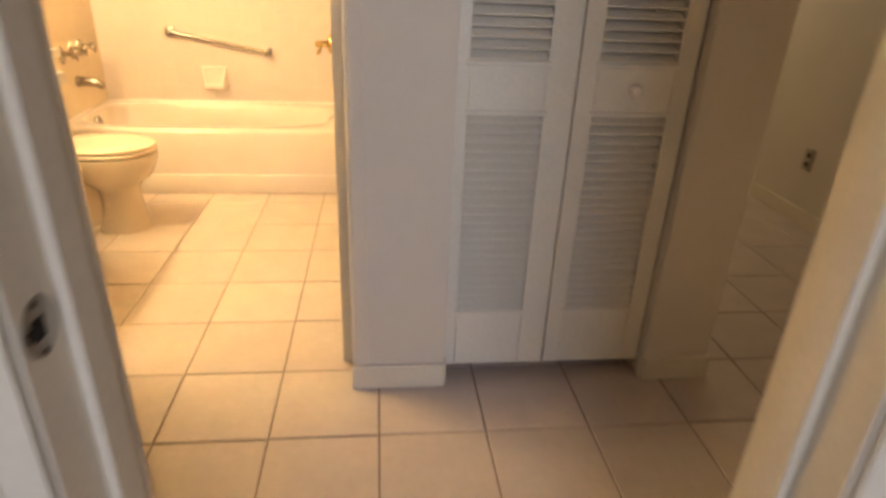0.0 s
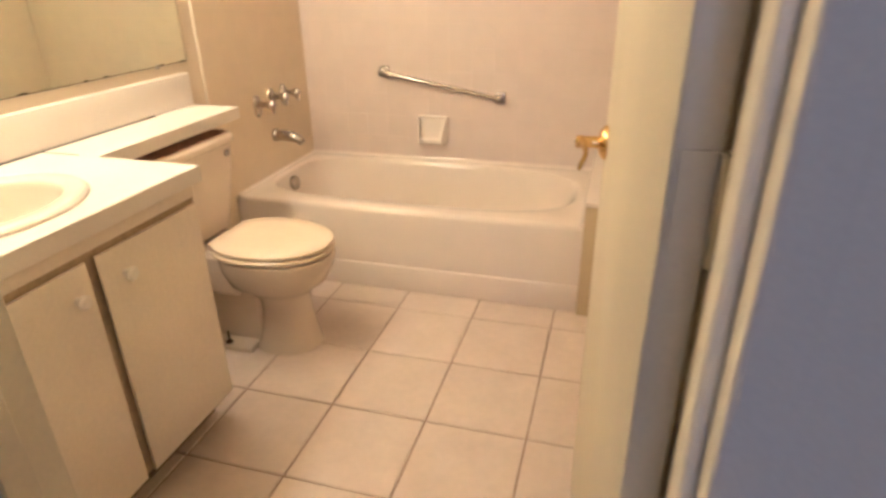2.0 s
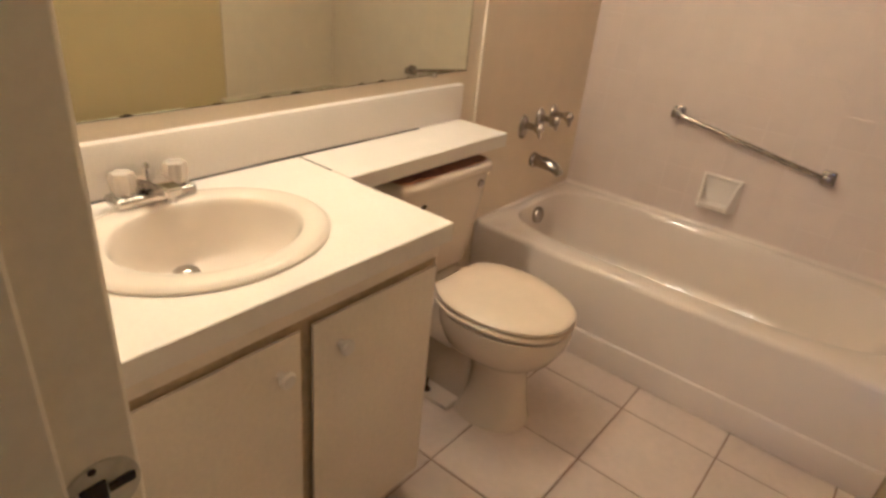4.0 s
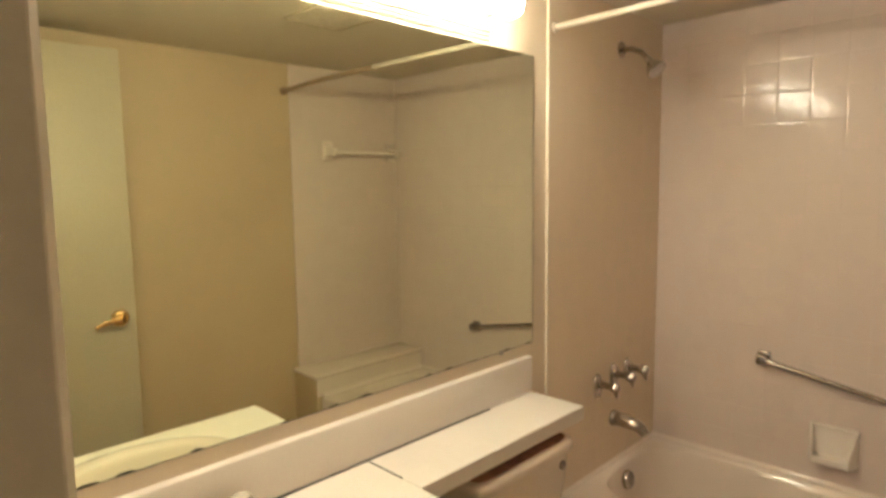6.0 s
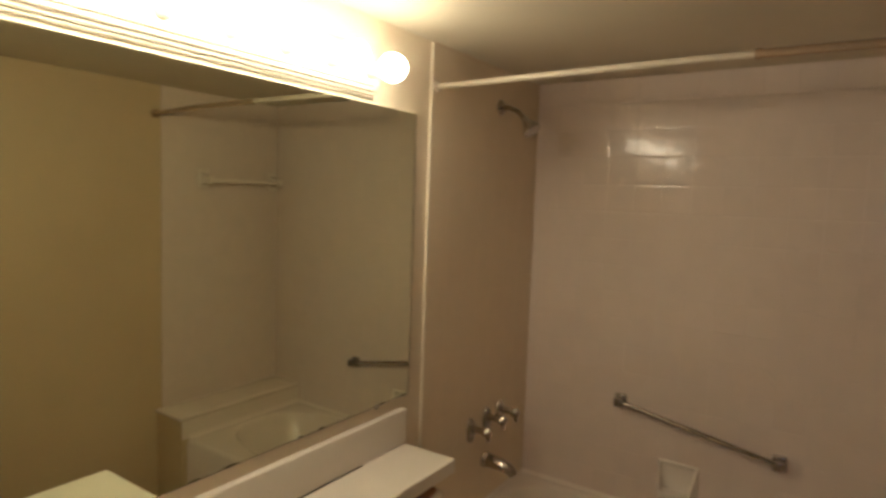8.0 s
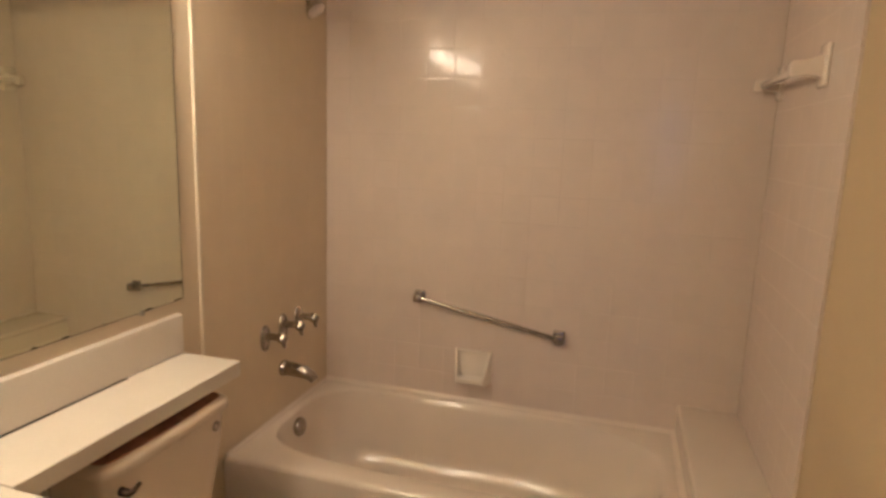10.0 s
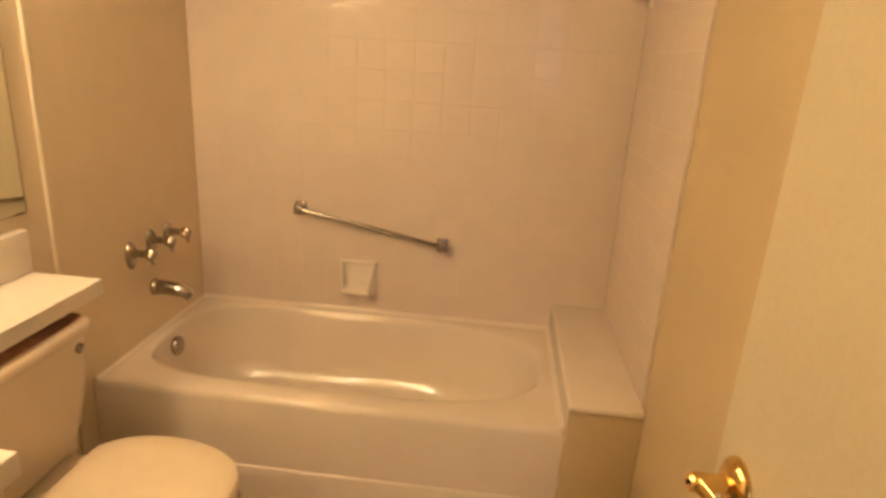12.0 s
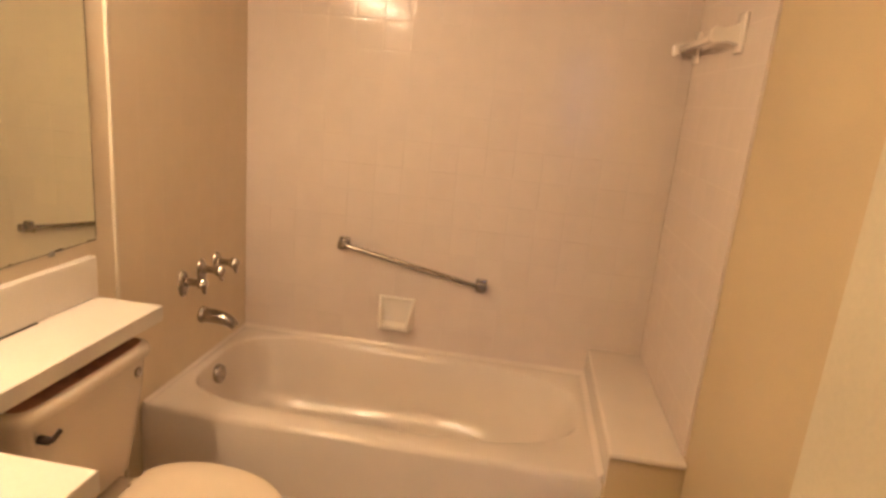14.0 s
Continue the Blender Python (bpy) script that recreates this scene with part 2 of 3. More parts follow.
structure("wall_hall_west", boxes((-0.52, BED, 0, -0.42, -2.12, ZH), (-0.52, -1.40, 0, -0.42, HALL, ZH), (-0.52, -2.12, HEAD, -0.42, -1.40, ZH)), HALLPAINT,
          "cream hall wall with a closed door")
structure("wall_bedroom", boxes((-1.6, BED - 0.13, 0, BL - 0.02, BED, ZH), (BR + 0.02, BED - 0.13, 0, FAR + 0.1, BED, ZH),
                                (BL - 0.02, BED - 0.13, HEAD + 0.02, BR + 0.02, BED, ZH)), HALLPAINT, "pale wall between bedroom and hall")
structure("wall_bedroom_side", boxes((-1.7, -5.6, 0, -1.6, BED, ZH), (FAR, -5.6, 0, FAR + 0.1, BED - 0.13, ZH)), HALLPAINT, "plain bedroom side walls")
structure("wall_bedroom_window", boxes((-1.7, -5.72, 0, 0.05, -5.6, ZH), (1.55, -5.72, 0, FAR + 0.1, -5.6, ZH),
                                       (0.05, -5.72, 0, 1.55, -5.6, 0.9), (0.05, -5.72, 2.1, 1.55, -5.6, ZH)), HALLPAINT, "plain bedroom wall with a window")
structure("ceiling", boxes((XL, YS, ZB, XR, YN, ZB + 0.08)), CEIL, "low off-white painted bathroom ceiling", "ceiling")
structure("ceiling_hall", boxes((-1.7, -5.72, ZH, FAR + 0.1, 2.1, ZH + 0.1)), HALLPAINT, "plain off-white hall ceiling", "ceiling")
floor = structure("floor", boxes((XL - 0.12, BED - 0.13, -0.12, FAR + 0.1, 2.1, -0.004)), FGROUT, "beige ceramic floor tiles with dark grout", "floor")
structure("floor_bedroom", boxes((-1.7, -5.72, -0.12, FAR + 0.1, BED - 0.13, 0.0)), CARPET, "plain bedroom carpet", "floor")


# ---- jambs, casings, baseboards ----
def casing(bm, x, y, z0, z1, w, out, along):
    """A moulded board: along 'x' it lies on a wall facing y, along 'y' on a wall facing x; out is the way it stands proud."""
    steps = ((0.0, 1.0, 0.010), (0.0, 0.45, 0.017), (0.70, 0.90, 0.014))
    for a, b, t in steps:
        if along == "x":
            box(x + a * w, min(y, y + out * t), z0, x + b * w, max(y, y + out * t), z1, 0.003, 1, bm)
        else:
            box(min(x, x + out * t), y + a * w, z0, max(x, x + out * t), y + b * w, z1, 0.003, 1, bm)


bm = boxes((JL - 0.02, HALL - 0.004, 0, JL, YS + 0.004, HEAD + 0.02), (JR, HALL - 0.004, 0, JR + 0.02, YS + 0.004, HEAD + 0.02),
           (JL, HALL - 0.004, HEAD, JR, YS + 0.004, HEAD + 0.02), bevel=0.002)
box(JL, -1.285, 0, JL + 0.012, -1.243, HEAD, 0.003, 1, bm)
box(JR - 0.012, -1.285, 0, JR, -1.243, HEAD, 0.003, 1, bm)
box(JL + 0.012, -1.285, HEAD - 0.012, JR - 0.012, -1.243, HEAD, 0.003, 1, bm)
structure("door_frame", bm, TRIM, "cream glossy bathroom door frame with a stop bead", "door frame")
bm = bmesh.new()
casing(bm, JL - 0.005, HALL, 0, HEAD + 0.06, -0.060, -1, "x")
box(JL - 0.06, YS, 0, JL - 0.006, YS + 0.008, ZB, 0.003, 1, bm)
box(JL - 0.005, HALL - 0.014, HEAD + 0.006, JR + 0.004, HALL, HEAD + 0.062, 0.003, 1, bm)
structure("trim_corner", boxes((JR + 0.002, HALL - 0.005, 0, JR + 0.038, HALL, HEAD + 0.06), bevel=0.002), HALLPAINT, "narrow painted board beside the bathroom door", "trim")
structure("trim", bm, TRIM, "cream moulded casing round the bathroom door", "trim")
bm = boxes((BL - 0.02, BED - 0.135, 0, BL, BED + 0.004, HEAD + 0.02), (BR, BED - 0.135, 0, BR + 0.02, BED + 0.004, HEAD + 0.02),
           (BL, BED - 0.135, HEAD, BR, BED + 0.004, HEAD + 0.02), bevel=0.002)
box(BL, BED - 0.075, 0, BL + 0.012, BED - 0.03, HEAD, 0.003, 1, bm)
box(BR - 0.012, BED - 0.075, 0, BR, BED - 0.03, HEAD, 0.003, 1, bm)
structure("door_frame_bedroom", bm, TRIM, "white glossy bedroom door frame with a stop bead", "door frame")
bm = bmesh.new()
for y, out in ((BED, 1), (BED - 0.13, -1)):
    casing(bm, BL - 0.005, y, 0, HEAD + 0.06, -0.06, out, "x")
    casing(bm, BR + 0.005, y, 0, HEAD + 0.06, 0.06, out, "x")
structure("trim_bedroom", bm, TRIM, "white moulded casing round the bedroom door", "trim")
bm = bmesh.new()
casing(bm, -0.42, -1.405, 0, HEAD + 0.06, 0.06, 1, "y")
casing(bm, -0.42, -2.115, 0, HEAD + 0.06, -0.06, 1, "y")
structure("trim_hall", bm, TRIM, "cream moulded casing round the closed hall door", "trim")
bm = bmesh.new()
BASE = ((JR + 0.062 - 0.074, HALL - 0.013, CL + 0.002, HALL), (CR - 0.002, HALL - 0.013, CORNER + 0.012, HALL), (-0.42, HALL - 0.012, -0.288, HALL),
        (CORNER, HALL, CORNER + 0.012, 2.0), (FAR - 0.012, BED, FAR, 2.0), (CL - 0.001, HALL, CL + 0.009, -1.275), (CR - 0.009, HALL, CR + 0.001, -1.275))
for x0, y0, x1, y1 in BASE:
    box(x0, y0, 0.0, x1, y1, 0.085, 0.004, 2, bm)
structure("baseboard", bm, TRIM, "cream painted baseboard along the hall walls", "baseboard")

# ---- hall door on the left, closed ----
hall_door = thing("door_2", (-0.47, -2.1, 0), "white painted closed hall door with painted hinges", "door", kind="structure")
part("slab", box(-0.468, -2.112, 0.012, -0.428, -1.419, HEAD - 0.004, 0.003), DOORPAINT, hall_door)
for z in (0.33, 1.05, 1.78):
    part("hinge", join(lathe(((0.0, 0), (0.0065, 0.0), (0.0065, 0.09), (0.0, 0.09)), (-0.424, -1.411, z), (0, 0, 1), 12), box(-0.462, -1.4195, z, -0.426, -1.4010, z + 0.09)), TRIM, hall_door, "painted hinge")
settle(hall_door)


def strike_plate(at, face, wrap):
    """A worn strike plate on a jamb: face is the way it looks, wrap the way its lip turns."""
    x, y, z = at
    s = thing("strike_plate", at, "worn steel strike plate with a dark latch hole", "strike plate")
    part("plate", lathe(((0.0, 0), (0.026, 0), (0.026, 0.0016), (0.024, 0.002), (0.0, 0.002)), (x, y, z), (face, 0, 0), 20), STEEL, s)
    part("latch_hole", box(x + face * 0.002, y - 0.014, z - 0.008, x + face * 0.003, y + 0.003, z + 0.010, 0.0009), DARK, s)
    part("lip", box(x + face * 0.0025, y + wrap * 0.004, z - 0.003, x + face * 0.0035, y + wrap * 0.022, z + 0.005, 0.0005), DARK, s)
    for dz in (-0.021, 0.022):
        part("screw", lathe(((0.0, 0), (0.003, 0), (0.002, 0.0012), (0, 0.0012)), (x + face * 0.003, y - 0.004, z + dz), (face, 0, 0), 8), RUST, s)
    return settle(s)


strike_plate((JL, YS - 0.022, 0.945), 1, 1)
strike_plate((BL, BED - 0.103, 0.925), 1, -1)

# ---- bathroom door, open against the right wall ----
door = thing("door_1", (JR - 0.008, YS + 0.004, 0), "flat white painted bathroom door, open against the wall", "door", kind="structure")
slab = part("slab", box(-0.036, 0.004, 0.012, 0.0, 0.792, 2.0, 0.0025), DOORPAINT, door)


def lever_handle(parent, x, y, z):
    """A brass lever on a round rosette, its shank towards -x and its arm bent back to the hinge side."""
    rosette = part("rosette", lathe(((0, 0), (0.034, 0), (0.034, 0.003), (0.031, 0.008), (0.024, 0.013), (0.014, 0.016), (0, 0.016)), (x, y, z), (-1, 0, 0), 32), BRASS, parent, "polished brass rosette")
    part("shank", lathe(((0, 0.012), (0.0125, 0.012), (0.0115, 0.020), (0.0115, 0.042), (0.0125, 0.046), (0.0125, 0.056), (0.010, 0.059), (0, 0.059)), (x, y, z), (-1, 0, 0), 24), BRASS, rosette)
    part("lock_button", lathe(((0, 0), (0.003, 0), (0.0028, 0.002), (0, 0.002)), (x - 0.059, y, z), (-1, 0, 0), 10), DARK, rosette)
    arm = []
    for k in range(9):
        f = k / 8
        c_ = Vector((x - 0.050 + 0.010 * math.sin(math.pi * f), y - 0.010 - 0.092 * f, z + 0.002 - 0.022 * f ** 1.6))
        w_, h_ = 0.0040 + 0.0012 * (1 - f), 0.0110 - 0.0035 * f
        arm.append([c_ + Vector((w_ * math.cos(a_), 0, h_ * math.sin(a_))) for a_ in (2 * math.pi * i / 14 for i in range(14))])
    part("lever", rings(arm), BRASS, rosette, "slim curved brass lever")


lever_handle(door, -0.036, 0.733, 0.922)
part("latch_plate", box(-0.028, 0.7915, 0.892, -0.008, 0.7935, 0.952, 0.0005), BRASS, door)
for z in (0.22, 1.02, 1.80):
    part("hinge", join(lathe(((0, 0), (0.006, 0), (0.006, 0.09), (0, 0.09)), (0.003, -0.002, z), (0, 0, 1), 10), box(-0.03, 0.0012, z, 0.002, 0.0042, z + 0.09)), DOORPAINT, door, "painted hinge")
door.rotation_euler = (0, 0, radians(4.0))


# ---- glazed tile round the tub ----
def tile_mesh(w, h, glaze, t=0.006, c=0.0007, soft=0.005, crown=0.00028):
    """One glazed tile lying in x and z, its face towards -y, with rounded edges and a softly pillowed rim."""
    bm = bmesh.new()
    rows = []
    for d, y in ((0, 0), (0, -t + c + crown), (c, -t + crown), (c + soft, -t)):
        rows.append([bm.verts.new((x, y, z)) for x, z in ((d, d), (w - d, d), (w - d, h - d), (d, h - d))])
    for a, b in zip(rows, rows[1:]):
        for i in range(4):
            bm.faces.new((a[i], a[(i + 1) % 4], b[(i + 1) % 4], b[i]))
    bm.faces.new(rows[-1])
    bmesh.ops.recalc_face_normals(bm, faces=bm.faces[:])
    me = bpy.data.meshes.new("tile")
    bm.to_mesh(me)
    bm.free()
    return finish(me, glaze, False)


PITCH, TZ = 0.108, 0.362


def tile_wall(name, origin, turn, width, bullnose, label, glaze=WTILE, bed=GROUT):
    """A wall of square tiles from the corner at origin, width metres along the turned x axis."""
    back = thing(name, origin, label, "wall tiles", kind="structure")
    back.rotation_euler = (0, 0, radians(turn))
    part("grout_bed", box(0, -0.00805 if bullnose else -0.0075, 0, width, 0, ZB - TZ), bed, back, "pale grout bed", False)
    GAP = 0.0009 if bullnose else 0.0015
    meshes, spread = {}, 0.0 if bullnose else 0.0024
    cols = int(width / PITCH)
    edges = [i * PITCH for i in range(cols + 1)] + ([width] if width - cols * PITCH > 0.01 else [])
    rows = [i * PITCH for i in range(int((ZB - TZ) / PITCH) + 1)] + [ZB - TZ]
    for x0, x1 in zip(edges, edges[1:]):
        for z0, z1 in zip(rows, rows[1:]):
            if z1 - z0 < 0.012:
                continue
            key = (round(x1 - x0, 4), round(z1 - z0, 4))
            if key not in meshes:
                meshes[key] = tile_mesh(key[0] - GAP, key[1] - GAP, glaze, c=0.0002 if bullnose else 0.0009, crown=0.0 if bullnose else 0.00028)
            o = new("tile", meshes[key])
            o.parent = back
            o.location = (x0 + GAP / 2, -0.0022 + random.uniform(-0.00003, 0.00003), z0 + GAP / 2)
            o.rotation_euler = (random.gauss(0, spread), 0, random.gauss(0, spread))
    return back


# ---- bathtub ----
TUBX0, TUBX1, TUBY0, TUBY1, RIM = XL + 0.002, 0.388, 0.452, YN - 0.002, 0.36
tub = thing("bathtub", ((TUBX0 + TUBX1) / 2, 0.81, 0), "off-white enamelled steel bathtub with a plain apron", "bathtub")
cx, cy = (TUBX0 + TUBX1) / 2, (TUBY0 + TUBY1) / 2
hx, hy = (TUBX1 - TUBX0) / 2, (TUBY1 - TUBY0) / 2


def square_ring(dx, z):
    """The outer edge of the rim, a rectangle with points that match the ovals of the basin."""
    out = []
    for p in oval(0, 0, 1, 1, 0):
        k = 1 / max(abs(p.x), abs(p.y))
        out.append(Vector((cx + p.x * k * (hx - dx), cy + p.y * k * (hy - dx), z)))
    return out


loops = [square_ring(0.0, 0.10), square_ring(0.0, RIM - 0.022), square_ring(0.004, RIM - 0.009), square_ring(0.012, RIM - 0.002), square_ring(0.024, RIM)]
for bx, by, rx, ry, z, pw in ((-0.345, 0.838, 0.695, 0.305, RIM + 0.001, 4.3), (-0.345, 0.838, 0.682, 0.293, RIM - 0.006, 4.2), (-0.348, 0.838, 0.670, 0.283, RIM - 0.03, 4.4),
                              (-0.365, 0.838, 0.638, 0.268, 0.25, 4.0), (-0.395, 0.838, 0.590, 0.246, 0.14, 3.8), (-0.415, 0.838, 0.550, 0.222, 0.085, 3.6),
                              (-0.425, 0.838, 0.500, 0.185, 0.062, 3.4), (-0.420, 0.838, 0.300, 0.10, 0.056, 3.0), (-0.420, 0.838, 0.050, 0.02, 0.055, 2.5)):
    foot, head = oval(bx, by, rx, ry, z, 64, pw), oval(bx, by, rx, ry, z, 64, 0.72 * pw)
    loops.append([b if b.x > bx else a for a, b in zip(foot, head)])
part("basin", rings(loops, False, True), ENAMEL, tub)
part("apron", box(TUBX0, TUBY0 - 0.008, 0.0, TUBX1 - 0.001, TUBY0 + 0.03, 0.112, 0.006, 3), ENAMEL, tub)
part("end_panel", box(TUBX1 - 0.012, TUBY0 + 0.03, 0.0, TUBX1 - 0.001, TUBY1, 0.31), ENAMEL, tub)
part("overflow_plate", lathe(((0, 0), (0.036, 0), (0.037, 0.008), (0.034, 0.016), (0.024, 0.022), (0.010, 0.0245), (0, 0.0245)), (-1.012, 0.82, 0.302), (1, 0, 0.12), 28), DULLCHROME, tub, "chrome overflow plate")
part("drain", lathe(((0, 0), (0.034, 0), (0.034, 0.002), (0.022, 0.004), (0, 0.004)), (-0.80, 0.838, 0.057), (0, 0, 1), 24), DULLCHROME, tub, "chrome drain")


def fillet(a, b, out, wall, w=0.016, h=0.014):
    """A caulk fillet from a to b along the foot of a wall: out is the way off the wall, wall the depth of the tile face."""
    a, b, out = Vector(a), Vector(b), Vector(out)
    up = Vector((0, 0, 1))
    shape = ((0.0, -0.004), (w, -0.002), (w, 0.001), (w * 0.45, h * 0.25), (w * 0.15, h * 0.6), (0.0, h))
    return rings([[p + out * (wall + d) + up * z for d, z in shape] for p in (a, b)])


part("caulk_bead", fillet((TUBX0, YN, RIM), (0.386, YN, RIM), (0, -1, 0), 0.0078), ENAMEL, tub, "off-white caulk bead")
part("caulk_bead", fillet((XL, TUBY0 + 0.004, RIM), (XL, YN - 0.008, RIM), (1, 0, 0), 0.0078, 0.010, 0.010), ENAMEL, tub, "off-white caulk bead")
settle(tub)

# caulk and the tiled ledge at the tub's end
ledge = thing("tub_end_ledge", (0.495, 0.8, 0), "boxed ledge with a rounded slab top beside the bathtub", "ledge")
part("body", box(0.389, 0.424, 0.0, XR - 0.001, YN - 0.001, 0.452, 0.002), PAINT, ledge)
part("slab", box(0.386, 0.412, 0.452, XR - 0.001, YN - 0.001, 0.474, 0.009, 4), ENAMEL, ledge, "off-white rounded slab")
part("caulk_bead", fillet((0.3872, 0.456, RIM), (0.3872, YN - 0.008, RIM), (-1, 0, 0), 0.0, 0.018, 0.020), ENAMEL, ledge)
part("side_face", box(0.3872, 0.424, RIM, 0.3895, YN - 0.002, 0.452), ENAMEL, ledge)
part("caulk_line", boxes((XR - 0.006, 0.42, 0.474, XR - 0.001, 1.0, 0.479), bevel=0.001), CAULK, ledge)
settle(ledge)

# ---- tub fixtures ----
spout = thing("tub_spout", (XL, 0.815, 0.535), "chrome tub spout on the tiled wall", "spout")
part("flange", lathe(((0, 0), (0.030, 0), (0.031, 0.010), (0.026, 0.018), (0, 0.018)), (XL + 0.006, 0.815, 0.537), (1, 0, 0)), DULLCHROME, spout)
part("nozzle", tube([(XL + 0.012, 0.815, 0.537), (XL + 0.06, 0.815, 0.537), (XL + 0.10, 0.815, 0.532), (XL + 0.128, 0.815, 0.522), (XL + 0.143, 0.815, 0.506)],
                    [0.026, 0.026, 0.024, 0.021, 0.017]), DULLCHROME, spout)
settle(spout)


def valve(y, z):
    v = thing("tub_valve", (XL, y, z), "chrome tub valve with a lobed handle on the tiled wall", "valve", "tub valves")
    part("escutcheon", rings([[Vector((XL + 0.006 + h, y + ry * math.cos(a), z - 0.010 + rz * math.sin(a))) for a in (2 * math.pi * i / 28 for i in range(28))]
                              for ry, rz, h in ((0.028, 0.049, 0.0), (0.028, 0.049, 0.005), (0.024, 0.043, 0.011), (0.014, 0.020, 0.018))]), DULLCHROME, v)
    part("stem", lathe(((0, 0), (0.015, 0), (0.013, 0.012), (0.0125, 0.046), (0, 0.046)), (XL + 0.018, y, z), (1, 0, 0), 16), DULLCHROME, v)
    loops = []
    for r, h in ((0.012, 0), (0.0165, 0.003), (0.0175, 0.012), (0.0165, 0.028), (0.011, 0.035), (0.004, 0.036)):
        loops.append([Vector((XL + 0.062 + h, y + r * (1 + 0.16 * math.cos(4 * a)) * math.cos(a), z + r * (1 + 0.16 * math.cos(4 * a)) * math.sin(a)))
                      for a in (2 * math.pi * i / 32 for i in range(32))])
    part("handle", join(rings(loops), tube([(XL + 0.082, y, z - 0.008), (XL + 0.084, y + 0.002, z - 0.024), (XL + 0.088, y + 0.004, z - 0.037)], [0.0095, 0.008, 0.0055], 12)), DULLCHROME, v)
    return settle(v)


for y, z in ((0.695, 0.703), (0.815, 0.715), (0.925, 0.715)):
    valve(y, z)

shower = thing("shower", (XL, 0.83, 1.93), "chrome shower head on a bent arm", "shower")
part("flange", lathe(((0, 0), (0.030, 0), (0.029, 0.006), (0.014, 0.012), (0, 0.012)), (XL + 0.006, 0.83, 1.935), (1, 0, 0)), DULLCHROME, shower)
part("arm", tube([(XL + 0.01, 0.83, 1.935), (XL + 0.05, 0.83, 1.932), (XL + 0.085, 0.829, 1.915), (XL + 0.115, 0.828, 1.885)], 0.0095), DULLCHROME, shower)
part("head", lathe(((0, 0), (0.012, 0), (0.014, 0.012), (0.013, 0.018), (0.024, 0.032), (0.034, 0.050), (0.036, 0.063), (0.028, 0.068), (0, 0.066)),
                   (XL + 0.110, 0.828, 1.89), (0.62, -0.03, -0.78)), CHROME, shower)
settle(shower)

rod = thing("shower_rod", (-0.2, 0.40, 1.94), "telescoping shower curtain rod, white and tan", "curtain rod")
part("thin_tube", tube([(XL + 0.006, 0.395, 1.94), (-0.6, 0.402, 1.948), (-0.14, 0.408, 1.952)], 0.0095), RODWHITE, rod, "white enamelled tube")
part("thick_tube", tube([(-0.14, 0.408, 1.952), (0.25, 0.414, 1.950), (XR - 0.004, 0.42, 1.940)], 0.0115), RODTAN, rod, "tan enamelled tube")
part("collar", lathe(((0, 0), (0.0135, 0), (0.0145, 0.004), (0.0145, 0.012), (0.0125, 0.016), (0, 0.016)), (-0.148, 0.408, 1.952), (1, 0, 0), 20), RODTAN, rod, "brown joint collar")
part("end_cap", lathe(((0, 0), (0.017, 0), (0.017, 0.012), (0, 0.012)), (XL + 0.006, 0.395, 1.94), (1, 0, 0)), RODWHITE, rod)
part("end_cap", lathe(((0, 0), (0.02, 0), (0.02, 0.014), (0, 0.014)), (XR - 0.001, 0.42, 1.94), (-1, 0, 0)), RODTAN, rod)
settle(rod)

# ---- back wall fixtures ----
bar = thing("grab_bar", (-0.35, YN, 0.73), "slanted chrome towel bar with square ends", "towel bar")
A, Bp = Vector((-0.640, YN - 0.043, 0.786)), Vector((-0.066, YN - 0.043, 0.681))
part("rail", tube([A, A.lerp(Bp, 0.5), Bp], 0.0095), DULLCHROME, bar)
for p in (A, Bp):
    bm = box(p.x - 0.023, YN - 0.022, p.z - 0.026, p.x + 0.023, YN - 0.005, p.z + 0.026, 0.006, 2)
    box(p.x - 0.017, YN - 0.062, p.z - 0.018, p.x + 0.017, YN - 0.016, p.z + 0.018, 0.007, 2, bm)
    part("post", bm, DULLCHROME, bar)
settle(bar)

soap = thing("soap_dish", (-0.405, YN, 0.52), "off-white glazed ceramic soap dish set in the tiles", "soap dish")
sx0, sx1, sz0, sz1 = -0.482, -0.326, 0.450, 0.584
SIDE = ((0.0, 0.0), (0.050, 0.0), (0.064, 0.007), (0.066, 0.026), (0.050, 0.062), (0.024, 0.112), (0.014, 0.126), (0.006, 0.134), (0.0, 0.134))
SCOOP = ((0.0, 0.0), (0.050, 0.0), (0.063, 0.007), (0.065, 0.024), (0.059, 0.029), (0.050, 0.020), (0.030, 0.016), (0.014, 0.026), (0.008, 0.050), (0.006, 0.116), (0.009, 0.122), (0.013, 0.125), (0.012, 0.131), (0.005, 0.134), (0.0, 0.134))
for edge, s in ((sx0, 1), (sx1, -1)):
    part("side", rings([[Vector((edge + s * (w + 0.30 * d), YN - 0.005 - d * k, sz0 + z)) for d, z in SIDE] for w, k in ((0.0, 0.94), (0.002, 1.0), (0.006, 1.0), (0.009, 0.94))]), SOAPMAT, soap)
part("dish", rings([[Vector((edge + s * (0.005 + 0.30 * d), YN - 0.005 - d, sz0 + z)) for d, z in SCOOP] for edge, s in ((sx0, 1), (sx1, -1))]), SOAPMAT, soap)
settle(soap)

